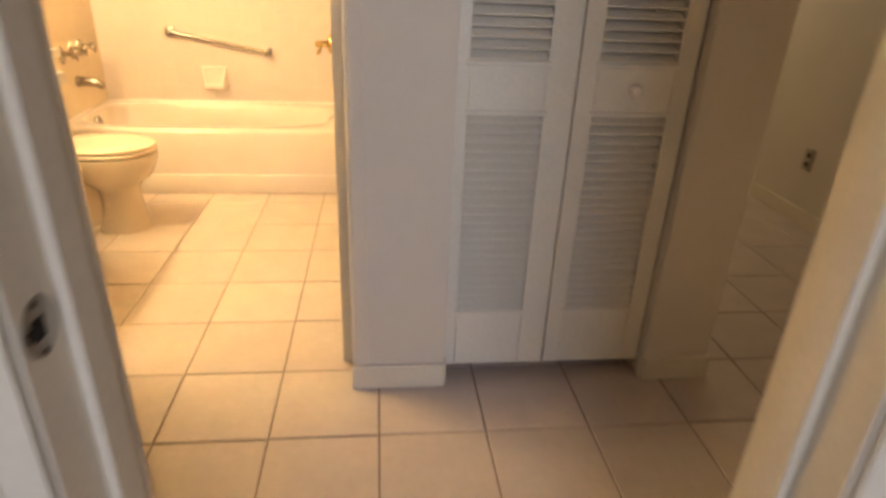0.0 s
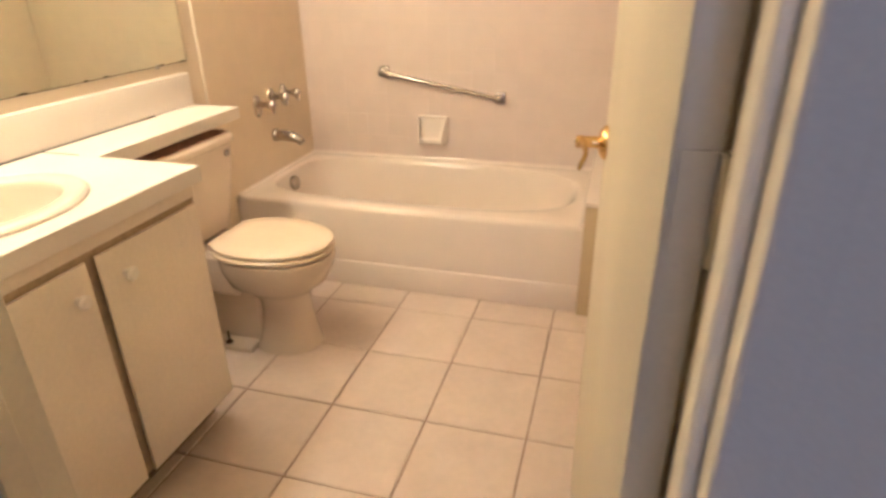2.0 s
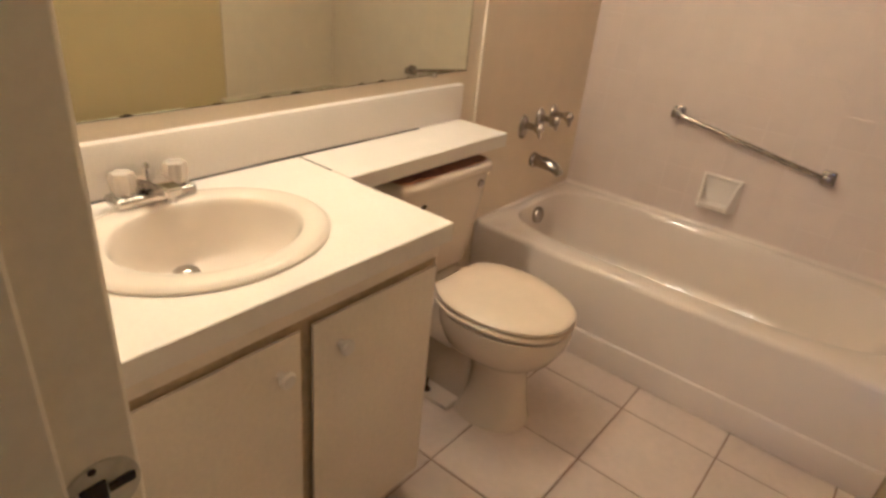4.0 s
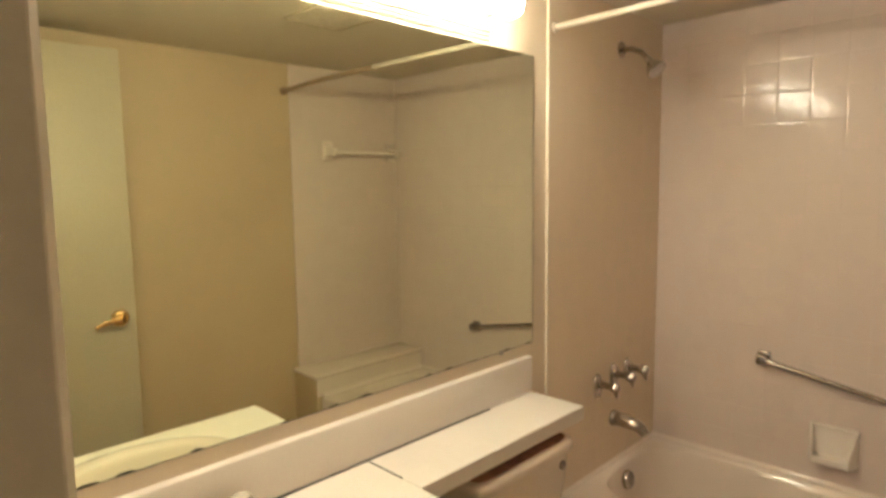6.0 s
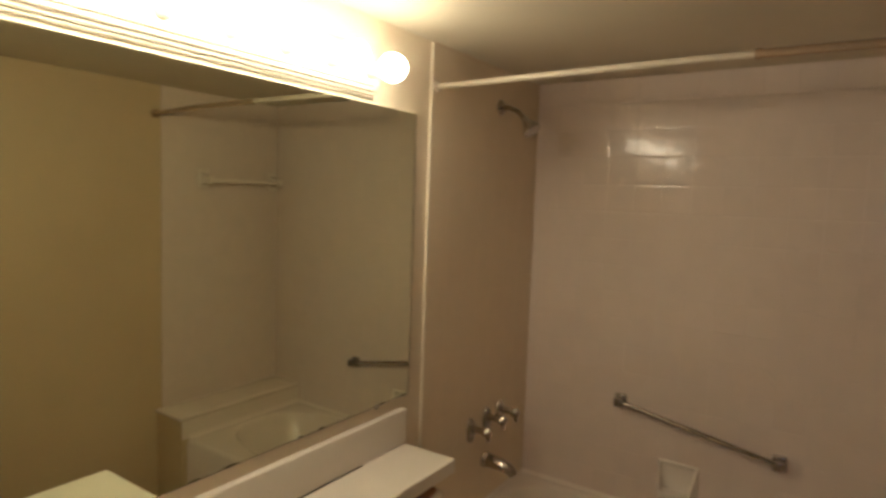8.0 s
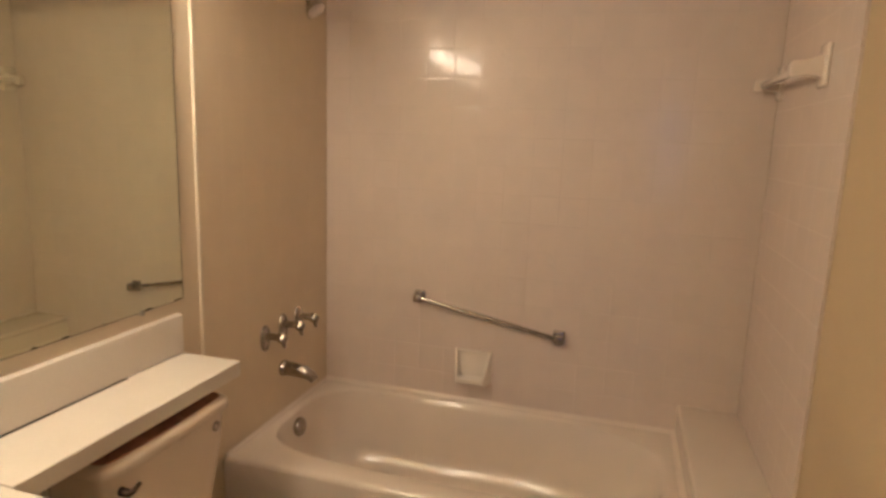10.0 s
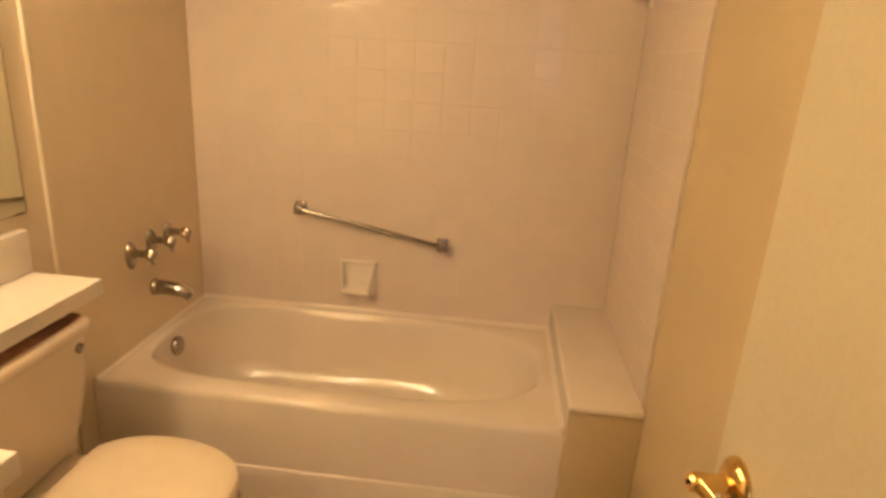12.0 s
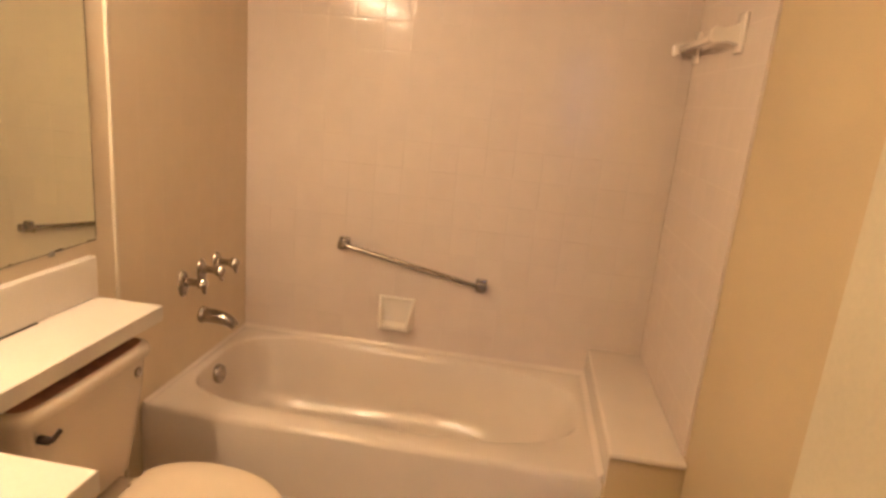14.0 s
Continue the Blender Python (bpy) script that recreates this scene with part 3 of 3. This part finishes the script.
rail = thing("ceramic_towel_bar", (XR, 0.9, 1.65), "white ceramic towel bar with two posts on the tiled wall", "towel bar")
for y in (0.675, 1.125):
    bm = box(XR - 0.020, y - 0.035, 1.585, XR - 0.005, y + 0.035, 1.695, 0.008, 3)
    join(bm, rings([[Vector((XR - 0.016 - d, y + a * 0.7 * s, 1.640 + b * s - d * 0.12)) for a, b in ((-1, -1), (1, -1), (1, 1), (-1, 1))]
                    for d, s in ((0.0, 0.032), (0.02, 0.022), (0.045, 0.018), (0.07, 0.021), (0.078, 0.014))]))
    part("post", bm, ENAMEL, rail)
part("bar", box(XR - 0.075, 0.68, 1.622, XR - 0.055, 1.12, 1.642, 0.004, 2), ENAMEL, rail)
settle(rail)

# ---- vanity ----
VF, VY1, TOP = -0.570, -0.425, 0.790
vanity = thing("vanity_cabinet", (-0.82, -0.8, 0), "cream painted two-door vanity cabinet with worn edges", "cabinet")
part("body", boxes((XL + 0.001, YS + 0.001, 0.10, VF - 0.02, VY1, 0.60), (XL + 0.001, YS + 0.001, 0.60, XL + 0.015, VY1, 0.745), (XL + 0.015, YS + 0.001, 0.60, VF - 0.02, YS + 0.016, 0.745), (XL + 0.015, VY1 - 0.015, 0.60, VF - 0.02, VY1, 0.745)), CABPAINT, vanity, smooth=False)
part("face_frame", boxes((VF - 0.02, YS + 0.001, 0.10, VF - 0.004, VY1, 0.745), bevel=0.001), CABEDGE, vanity, "tan worn face frame")
part("top_rail", box(VF - 0.012, YS + 0.001, 0.712, VF + 0.006, VY1 + 0.001, 0.7445, 0.002), CABPAINT, vanity)
part("side_panel", box(VF - 0.5, VY1 - 0.001, 0.099, VF - 0.001, VY1 + 0.004, 0.7445, 0.001), CABPAINT, vanity)
part("toe_kick", boxes((XL + 0.001, YS + 0.001, 0.0, VF - 0.075, VY1 - 0.002, 0.10)), TOEKICK, vanity, "recessed toe kick, coloured dark for its shade", False)


def cabinet_door(y0, y1, z0, z1, knob_y):
    bm = bmesh.new()
    c = 0.016
    loops = [[Vector((VF - 0.004, y, z)) for y, z in ((y0 + c, z0 + c), (y1 - c, z0 + c), (y1 - c, z1 - c), (y0 + c, z1 - c))],
             [Vector((VF + 0.008, y, z)) for y, z in ((y0, z0), (y1, z0), (y1, z1), (y0, z1))],
             [Vector((VF + 0.014, y, z)) for y, z in ((y0, z0), (y1, z0), (y1, z1), (y0, z1))],
             [Vector((VF + 0.0155, y, z)) for y, z in ((y0 + 0.002, z0 + 0.002), (y1 - 0.002, z0 + 0.002), (y1 - 0.002, z1 - 0.002), (y0 + 0.002, z1 - 0.002))]]
    d = part("door", rings(loops), CABPAINT, vanity)
    part("knob", lathe(((0, 0), (0.008, 0), (0.007, 0.010), (0.015, 0.016), (0.0165, 0.022), (0.012, 0.027), (0, 0.028)), (VF + 0.0155, knob_y, 0.632), (1, 0, 0), 20), LAMINATE, d, "round white knob")


cabinet_door(-0.766, -0.438, 0.108, 0.698, -0.705)
cabinet_door(-1.130, -0.794, 0.108, 0.698, -0.838)
settle(vanity)

counter = thing("countertop", (-0.8, -0.8, TOP), "white laminate vanity top with a narrow shelf over the toilet tank", "countertop")
# top with an oval cut for the sink, built from an outer edge and the sink's edge
SX, SY, SHX, SHY = -0.800, -0.805, 0.195, 0.232


def cut_ring(d, z):
    out = []
    x0, x1, y0, y1 = XL + 0.002 + d, -0.548 - d, YS + 0.002 + d, -0.404 - d
    for p in oval(0, 0, 1, 1, 0, 72):
        k = 1e9
        for lim, v, c in ((x1, p.x, SX), (x0, p.x, SX), (y1, p.y, SY), (y0, p.y, SY)):
            if abs(v) > 1e-9 and (lim - c) / v > 0:
                k = min(k, (lim - c) / v)
        out.append(Vector((SX + p.x * k, SY + p.y * k, z)))
    for lx in (x0, x1):
        for ly in (y0, y1):
            i = min(range(72), key=lambda j: (out[j] - Vector((lx, ly, z))).length)
            out[i] = Vector((lx, ly, z))
    return out


part("slab", rings([oval(SX, SY, SHX - 0.02, SHY - 0.02, TOP - 0.042, 72), cut_ring(0.001, TOP - 0.042), cut_ring(0.0, TOP - 0.040), cut_ring(0.0, TOP - 0.0015),
                    cut_ring(0.0015, TOP), oval(SX, SY, SHX - 0.02, SHY - 0.02, TOP, 72)], False, False), LAMINATE, counter)
part("shelf", box(XL + 0.002, -0.4015, TOP - 0.042, -0.866, 0.262, TOP, 0.0015, 1), LAMINATE, counter)
part("seam", box(XL + 0.03, -0.4045, TOP - 0.03, -0.93, -0.4012, TOP + 0.0008), DARK, counter)
part("backsplash", box(XL + 0.001, YS + 0.002, TOP + 0.003, XL + 0.026, 0.262, 0.905, 0.0025, 2), LAMINATE, counter)
part("backsplash_gap", box(XL + 0.003, YS + 0.01, TOP - 0.002, XL + 0.0275, 0.05, TOP + 0.0035), DARK, counter)
settle(counter)

sink = thing("bathroom_sink", (SX, SY, TOP), "oval bone china drop-in sink with a raised rim", "sink")
BX, BY = -0.797, -0.802
loops = [oval(SX, SY, SHX, SHY, TOP + 0.0005, 72), oval(SX, SY, SHX + 0.001, SHY + 0.001, TOP + 0.006, 72), oval(SX, SY, SHX - 0.005, SHY - 0.005, TOP + 0.012, 72),
         oval(SX, SY, SHX - 0.014, SHY - 0.014, TOP + 0.0135, 72), oval(BX, BY, 0.147, 0.178, TOP + 0.011, 72), oval(BX, BY, 0.142, 0.173, TOP + 0.007, 72),
         oval(BX, BY, 0.138, 0.169, TOP - 0.006, 72), oval(BX - 0.004, BY, 0.130, 0.160, TOP - 0.04, 72), oval(BX - 0.014, BY, 0.115, 0.142, TOP - 0.078, 72),
         oval(BX - 0.040, BY, 0.085, 0.110, TOP - 0.103, 72), oval(BX - 0.075, BY, 0.046, 0.058, TOP - 0.116, 72), oval(BX - 0.098, BY - 0.004, 0.020, 0.020, TOP - 0.120, 72)]
part("bowl", rings(loops, False, True), SINKMAT, sink)
dr = part("drain_ring", lathe(((0, 0), (0.026, 0), (0.026, 0.002), (0.020, 0.003), (0.018, 0.001), (0, 0.001)), (BX - 0.098, BY - 0.004, TOP - 0.1195), (0.12, 0, 1)), CHROME, sink, "chrome drain ring")
part("stopper", lathe(((0, 0), (0.014, 0), (0.015, 0.005), (0.010, 0.009), (0, 0.010)), (BX - 0.098, BY - 0.004, TOP - 0.1185), (0.12, 0, 1)), CHROME, dr, "chrome pop-up stopper")
settle(sink)

faucet = thing("faucet", (-1.0, -0.80, TOP), "chrome centreset faucet with two clear acrylic knobs", "faucet")
FX, FY, FZ = -0.985, -0.812, TOP + 0.012
part("base", box(FX - 0.028, FY - 0.080, FZ, FX + 0.030, FY + 0.080, FZ + 0.022, 0.008, 3), CHROME, faucet)
bm = rings([[Vector((FX - 0.02 + d, FY + a * w, FZ + zc + b * h)) for a, b in ((-1, -1), (1, -1), (1, 1), (-1, 1))]
            for d, w, h, zc in ((0.0, 0.028, 0.015, 0.030), (0.05, 0.022, 0.013, 0.038), (0.10, 0.017, 0.010, 0.043), (0.112, 0.014, 0.008, 0.041))])
bmesh.ops.bevel(bm, geom=bm.edges[:], offset=0.003, segments=2, affect="EDGES")
part("spout", bm, CHROME, faucet)
part("aerator", lathe(((0, 0), (0.009, 0), (0.009, 0.014), (0, 0.014)), (FX + 0.078, FY, FZ + 0.020), (0, 0, 1)), CHROME, faucet)
part("lift_rod", join(tube([(FX - 0.012, FY, FZ + 0.03), (FX - 0.012, FY, FZ + 0.062)], 0.0025, 8),
                      lathe(((0, 0), (0.006, 0.002), (0.006, 0.010), (0, 0.013)), (FX - 0.012, FY, FZ + 0.059), (0, 0, 1), 14)), CHROME, faucet)
for s in (-1, 1):
    part("collar", lathe(((0, 0), (0.018, 0), (0.014, 0.010), (0, 0.010)), (FX, FY + s * 0.052, FZ + 0.019), (0, 0, 1)), CHROME, faucet)
    loops = []
    for r, h in ((0.014, 0), (0.0175, 0.003), (0.0205, 0.014), (0.0215, 0.034), (0.0185, 0.043), (0.004, 0.045)):
        loops.append([Vector((FX + r * (1 + 0.14 * math.cos(6 * a)) * math.cos(a), FY + s * 0.052 + r * (1 + 0.14 * math.cos(6 * a)) * math.sin(a), FZ + 0.023 + h))
                      for a in (2 * math.pi * i / 36 for i in range(36))])
    part("handle", rings(loops), ACRYLIC, faucet, "clear acrylic knob")
settle(faucet)

# ---- toilet ----
TY = -0.005
toilet = thing("toilet", (-0.75, TY, 0), "bone coloured two-piece toilet with a closed tan lid", "toilet")


def egg(cx_, hx_, hy_, z, n=56, back=None, taper=0.0):
    out = []
    for p in oval(0, 0, 1, 1, 0, n, 2.25):
        x = cx_ + p.x * hx_
        y = TY + p.y * hy_ * (1 - 0.10 * p.x - (taper * p.x ** 2 if p.x < 0 else 0.0))
        out.append(Vector((max(x, back) if back is not None else x, y, z)))
    return out


part("bowl", rings([egg(-0.610, 0.118, 0.108, 0.0), egg(-0.610, 0.116, 0.106, 0.012), egg(-0.605, 0.104, 0.093, 0.04), egg(-0.603, 0.092, 0.080, 0.10), egg(-0.605, 0.086, 0.074, 0.16), egg(-0.610, 0.092, 0.080, 0.20),
                    egg(-0.616, 0.118, 0.104, 0.228), egg(-0.620, 0.168, 0.142, 0.262), egg(-0.617, 0.192, 0.160, 0.312), egg(-0.614, 0.198, 0.167, 0.350), egg(-0.614, 0.196, 0.165, 0.368), egg(-0.614, 0.18, 0.15, 0.372)]), CERAMIC, toilet)
bm = box(-0.89, TY - 0.062, 0.0, -0.68, TY + 0.062, 0.25, 0.02, 3)
box(-0.93, TY - 0.125, 0.0, -0.70, TY + 0.125, 0.022, 0.008, 2, bm)
box(-1.0, TY - 0.115, 0.22, -0.72, TY + 0.115, 0.370, 0.02, 3, bm)
part("trapway", bm, CERAMIC, toilet)
part("floor_bolt", tube([(-0.80, TY - 0.105, 0.02), (-0.80, TY - 0.105, 0.068)], 0.004, 8), RUST, toilet, "rusty floor bolt")
part("bolt_washer", lathe(((0, 0), (0.014, 0), (0.011, 0.006), (0, 0.007)), (-0.80, TY - 0.105, 0.021), (0, 0, 1), 12), RUST, toilet)
part("seat_ring", rings([egg(-0.627, 0.208, 0.163, 0.374, back=-0.803, taper=0.06), egg(-0.627, 0.214, 0.169, 0.380, back=-0.808, taper=0.06), egg(-0.627, 0.214, 0.169, 0.387, back=-0.808, taper=0.06), egg(-0.627, 0.208, 0.163, 0.392, back=-0.803, taper=0.06)]), SEATMAT, toilet, "tan plastic seat ring")
part("seat_lid", rings([egg(-0.627, 0.205, 0.159, 0.395, back=-0.806, taper=0.06), egg(-0.627, 0.211, 0.166, 0.400, back=-0.812, taper=0.06), egg(-0.627, 0.211, 0.166, 0.408, back=-0.812, taper=0.06), egg(-0.627, 0.200, 0.155, 0.416, back=-0.802, taper=0.06),
                        egg(-0.627, 0.13, 0.10, 0.4185, back=-0.755, taper=0.06)]), SEATMAT, toilet, "closed tan plastic lid")
for s in (-1, 1):
    part("seat_hinge", box(-0.838, TY + s * 0.066 - 0.016, 0.368, -0.806, TY + s * 0.066 + 0.016, 0.394, 0.006, 2), SEATMAT, toilet)
part("tank", rings([[Vector((p.x, p.y, z)) for p in oval((fx - 1.065) / 2, TY, (fx + 1.065) / 2, w, z, 48, 7.0)]
                    for w, fx, z in ((0.13, -0.888, 0.374), (0.142, -0.880, 0.382), (0.168, -0.870, 0.48), (0.195, -0.862, 0.60), (0.203, -0.859, 0.681))]), CERAMIC, toilet)
part("tank_lid", rings([oval(-0.958, TY, 0.107 + w - 0.215, w, z, 48, 8.0) for w, z in ((0.206, 0.680), (0.2135, 0.684), (0.215, 0.690), (0.2145, 0.703), (0.211, 0.711), (0.205, 0.716), (0.194, 0.718))]), CERAMIC, toilet)
# thin dark brown sheet over most of the tank lid
part("lid_top", rings([oval(-0.964, TY, w - 0.104, w, z, 48, 8.0) for w, z in ((0.200, 0.7178), (0.199, 0.7192))]), LIDTOP, toilet, "dark brown lid top")
lev = tube([(-0.862, TY - 0.170, 0.648), (-0.842, TY - 0.170, 0.648), (-0.836, TY - 0.166, 0.650), (-0.834, TY - 0.146, 0.662)], [0.010, 0.009, 0.006, 0.005], 12)
part("flush_lever", lev, RUST, toilet, "dark tarnished flush lever")
part("cap", lathe(((0, 0), (0.014, 0), (0.013, 0.004), (0.008, 0.006), (0, 0.005)), (-0.8605, 0.139, 0.652), (1, 0, 0), 16), DULLCHROME, toilet, "tarnished round cap")
settle(toilet)

# ---- mirror and light bar ----
MY0, MY1, MZ0, MZ1 = -1.06, 0.288, 0.943, 1.838
mirror = thing("wall_mirror", (XL, -0.39, MZ0), "large frameless wall mirror with blackened lower edge", "mirror")
part("glass", box(XL + 0.0005, MY0, MZ0, XL + 0.006, MY1, MZ1), MIRROR, mirror, smooth=False)
part("glass_edge", boxes((XL + 0.0003, MY0 - 0.002, MZ0 - 0.002, XL + 0.0052, MY1 + 0.003, MZ0), (XL + 0.0003, MY1, MZ0, XL + 0.0052, MY1 + 0.003, MZ1)), DARK, mirror, "dark ground edge", False)
y = MY0 + 0.05
while y < MY1 - 0.03:
    w, h = random.uniform(0.008, 0.045), random.uniform(0.0015, 0.005)
    if random.random() < 0.5:
        n = 9
        lo = [Vector((XL + 0.0064, y + w * i / (n - 1), MZ0)) for i in range(n)]
        hi = [Vector((XL + 0.0064, y + w * i / (n - 1), MZ0 + 0.001 + h * math.sin(math.pi * i / (n - 1)) * random.uniform(0.5, 1))) for i in range(n)]
        pt = lo + hi[::-1]
        part("edge_spot", rings([pt, [p + Vector((0.0004, 0, 0)) for p in pt]]), DARK, mirror, "blackened silvering", False)
    y += w + random.uniform(0.01, 0.06)
part("clip", box(XL + 0.001, 0.125, MZ0 - 0.010, XL + 0.009, 0.140, MZ0 + 0.004, 0.002), ACRYLIC, mirror, "small clear mirror clip")
settle(mirror)

lightbar = thing("vanity_light", (XL, -0.5, 1.9), "vanity light bar with eight lit globe bulbs over the mirror", "vanity light")


def notched_plate(y0, y1, z0, z1, x1, r):
    """A plate on the west wall whose corners are scooped out in quarter circles."""
    out = []
    for cy_, cz_, start in ((y0, z0, 90), (y1, z0, 180), (y1, z1, 270), (y0, z1, 0)):
        out += [(cy_ + r * math.cos(radians(start - 90 * k / 6)), cz_ + r * math.sin(radians(start - 90 * k / 6))) for k in range(7)]
    my, mz = (y0 + y1) / 2, (z0 + z1) / 2
    ins = [(y + math.copysign(0.003, my - y), z + math.copysign(0.003, mz - z)) for y, z in out]
    return rings([[Vector((x, y, z)) for y, z in row] for x, row in ((XL + 0.0005, out), (XL + x1 - 0.003, out), (XL + x1, ins))])


for y0, y1, z0, z1, x1, nm in ((-1.078, 0.103, 1.850, 1.990, 0.010, "back_plate"), (-1.070, 0.095, 1.858, 1.982, 0.018, "moulding"), (-1.060, 0.085, 1.868, 1.972, 0.028, "moulding"), (-1.048, 0.073, 1.880, 1.960, 0.036, "front_plate")):
    part(nm, notched_plate(y0, y1, z0, z1, x1, 0.022), FIXTURE, lightbar)
for i in range(8):
    y = -1.02 + i * 0.1505
    sock = part("socket", lathe(((0, 0), (0.022, 0), (0.021, 0.020), (0.017, 0.028), (0, 0.028)), (XL + 0.036, y, 1.920), (1, 0, 0), 20), FIXTURE, lightbar)
    bulb = part("bulb", lathe([(0.0, 0.012), (0.013, 0.012), (0.015, 0.026)] + [(0.038 * math.sin(a), 0.064 - 0.038 * math.cos(a)) for a in (0.35 + k * (math.pi - 0.36) / 12 for k in range(13))],
                              (XL + 0.050, y, 1.920), (1, 0, 0), 24), BULB, sock, "lit round globe bulb")
settle(lightbar)

VX, VY = -0.29, 0.105       # middle of the fan grille
vent = thing("ceiling_vent", (VX, VY, ZB), "brown slatted exhaust fan grille in the ceiling", "vent")
part("frame", boxes((VX - 0.13, VY - 0.13, ZB - 0.012, VX + 0.13, VY - 0.118, ZB - 0.001), (VX - 0.13, VY + 0.118, ZB - 0.012, VX + 0.13, VY + 0.13, ZB - 0.001),
                    (VX - 0.13, VY - 0.118, ZB - 0.012, VX - 0.118, VY + 0.118, ZB - 0.001), (VX + 0.118, VY - 0.118, ZB - 0.012, VX + 0.13, VY + 0.118, ZB - 0.001), bevel=0.002), VENTMAT, vent)
part("backing", boxes((VX - 0.118, VY - 0.118, ZB - 0.003, VX + 0.118, VY + 0.118, ZB - 0.001)), DARK, vent)
for i in range(14):
    x = VX - 0.110 + i * 0.0165
    part("slat", box(x, VY - 0.118, ZB - 0.011, x + 0.008, VY + 0.118, ZB - 0.004, 0.001, 1), VENTMAT, vent)
settle(vent)

outlet = thing("wall_outlet", (FAR, 0.05, 0.34), "ivory wall outlet low on the corridor wall", "outlet")
part("plate", box(FAR - 0.006, 0.015, 0.285, FAR - 0.0005, 0.085, 0.40, 0.002), PLASTIC, outlet)
for z in (0.318, 0.365):
    part("socket", box(FAR - 0.0075, 0.036, z - 0.013, FAR - 0.006, 0.064, z + 0.013, 0.0006, 1), DARK, outlet)
settle(outlet)


# ---- louvred closet doors ----
def bifold(x0, x1, lx0, lx1, knob_x, y):
    d = thing("closet_door", ((x0 + x1) / 2, y, 0.05), "white louvred bifold closet door panel, closed", "closet door", "bifold closet doors")
    z0, z1, t = 0.048, 2.02, 0.028
    rows = ((0.048, 0.245), (0.848, 0.985), (1.92, 2.02))
    for a, b in ((x0, lx0), (lx1, x1)):
        part("stile", box(a, y, z0, b, y + t, z1, 0.002, 1), LOUVER, d)
    for a, b in rows:
        part("rail", box(lx0, y + 0.001, a, lx1, y + t - 0.001, b, 0.002, 1), LOUVER, d)
    slat = None
    for za, zb in ((0.245, 0.848), (0.985, 1.92)):
        bm_ = bmesh.new()
        box(lx0 - 0.010, y - 0.004, za - 0.012, lx1 + 0.010, y + 0.004, za + 0.002, 0.003, 1, bm_)
        box(lx0 - 0.010, y - 0.004, zb - 0.002, lx1 + 0.010, y + 0.004, zb + 0.012, 0.003, 1, bm_)
        part("bead", bm_, LOUVER, d)
        n = int((zb - za) / 0.0262)
        for i in range(n):
            z = za + (i + 0.5) * (zb - za) / n
            if slat is None:
                b_ = box(lx0, -0.003, -0.0165, lx1, 0.003, 0.0165, 0.0015, 1)
                bmesh.ops.rotate(b_, verts=b_.verts[:], cent=(0, 0, 0), matrix=Matrix.Rotation(radians(-52), 3, "X"))
                me = bpy.data.meshes.new("slat")
                b_.to_mesh(me)
                b_.free()
                slat = finish(me, LOUVER)
            o = new("slat", slat)
            o.parent = d
            o.location = (-d.location.x, 0.014, z - 0.05)
    if knob_x:
        part("knob", lathe(((0, 0), (0.009, 0), (0.008, 0.012), (0.016, 0.020), (0.017, 0.027), (0.011, 0.033), (0, 0.034)), (knob_x, y, 0.922), (0, -1, 0), 20), LAMINATE, d, "round white knob")
    off = Matrix.Translation(-d.location)
    for o in d.children:
        if not o.name.startswith("slat"):
            o.data.transform(off)
    return d


bifold(0.814, 1.132, 0.848, 1.052, None, -1.272)
bifold(1.136, 1.454, 1.188, 1.398, 1.289, -1.272)

# ---- tiles of walls and floor ----
tile_wall("tile_wall_west", (XL, YN - 0.80, TZ), 90, 0.80, True, "square glazed tiles behind the tub taps, colour brightened for the light there", WTILE_LIT, GROUT_LIT)
tile_wall("tile_wall_north", (XL + 0.009, YN, TZ), 0, XR - XL - 0.018, False, "off-white square glazed tiles above the bathtub")
tile_wall("tile_wall_east", (XR, YN - 0.006, TZ), -90, 0.72, True, "off-white square glazed tiles above the ledge")
part("tile_edge", boxes((XL + 0.0005, YN - 0.812, 0.0, XL + 0.010, YN - 0.7995, ZB - 0.001), bevel=0.003), TRIM, bpy.data.objects["tile_wall_west"]).matrix_parent_inverse = (
    Matrix.Translation((XL, YN - 0.80, TZ)) @ Matrix.Rotation(radians(90), 4, "Z")).inverted()

FT, FG = 0.305, 0.0045
bm = bmesh.new()
c = 0.0025
w = FT - FG
lo = [bm.verts.new((x, y, -0.006)) for x, y in ((0, 0), (w, 0), (w, w), (0, w))]
mid = [bm.verts.new((x, y, -0.0022)) for x, y in ((0, 0), (w, 0), (w, w), (0, w))]
up = [bm.verts.new((x, y, 0.0)) for x, y in ((c, c), (w - c, c), (w - c, w - c), (c, w - c))]
for a, b in ((lo, mid), (mid, up)):
    for i in range(4):
        bm.faces.new((a[i], a[(i + 1) % 4], b[(i + 1) % 4], b[i]))
bm.faces.new(up)
bmesh.ops.recalc_face_normals(bm, faces=bm.faces[:])
ftile = bpy.data.meshes.new("tile")
bm.to_mesh(ftile)
bm.free()
finish(ftile, FTILE, False)
for i in range(-4, 10):
    for j in range(-8, 7):
        x, y = i * FT, j * FT
        if (x > 0.72 and y > -1.2 and x + FT < CORNER - 0.07) or (x + FT < -0.52 and y + FT < HALL) or y > 0.5 and x < CORNER - FT:
            continue
        o = new("tile", ftile)
        o.parent = floor
        o.location = (x + FG / 2, y + FG / 2, random.uniform(-0.0004, 0.0004))
        o.rotation_euler = (random.gauss(0, 0.0012), random.gauss(0, 0.0012), 0)
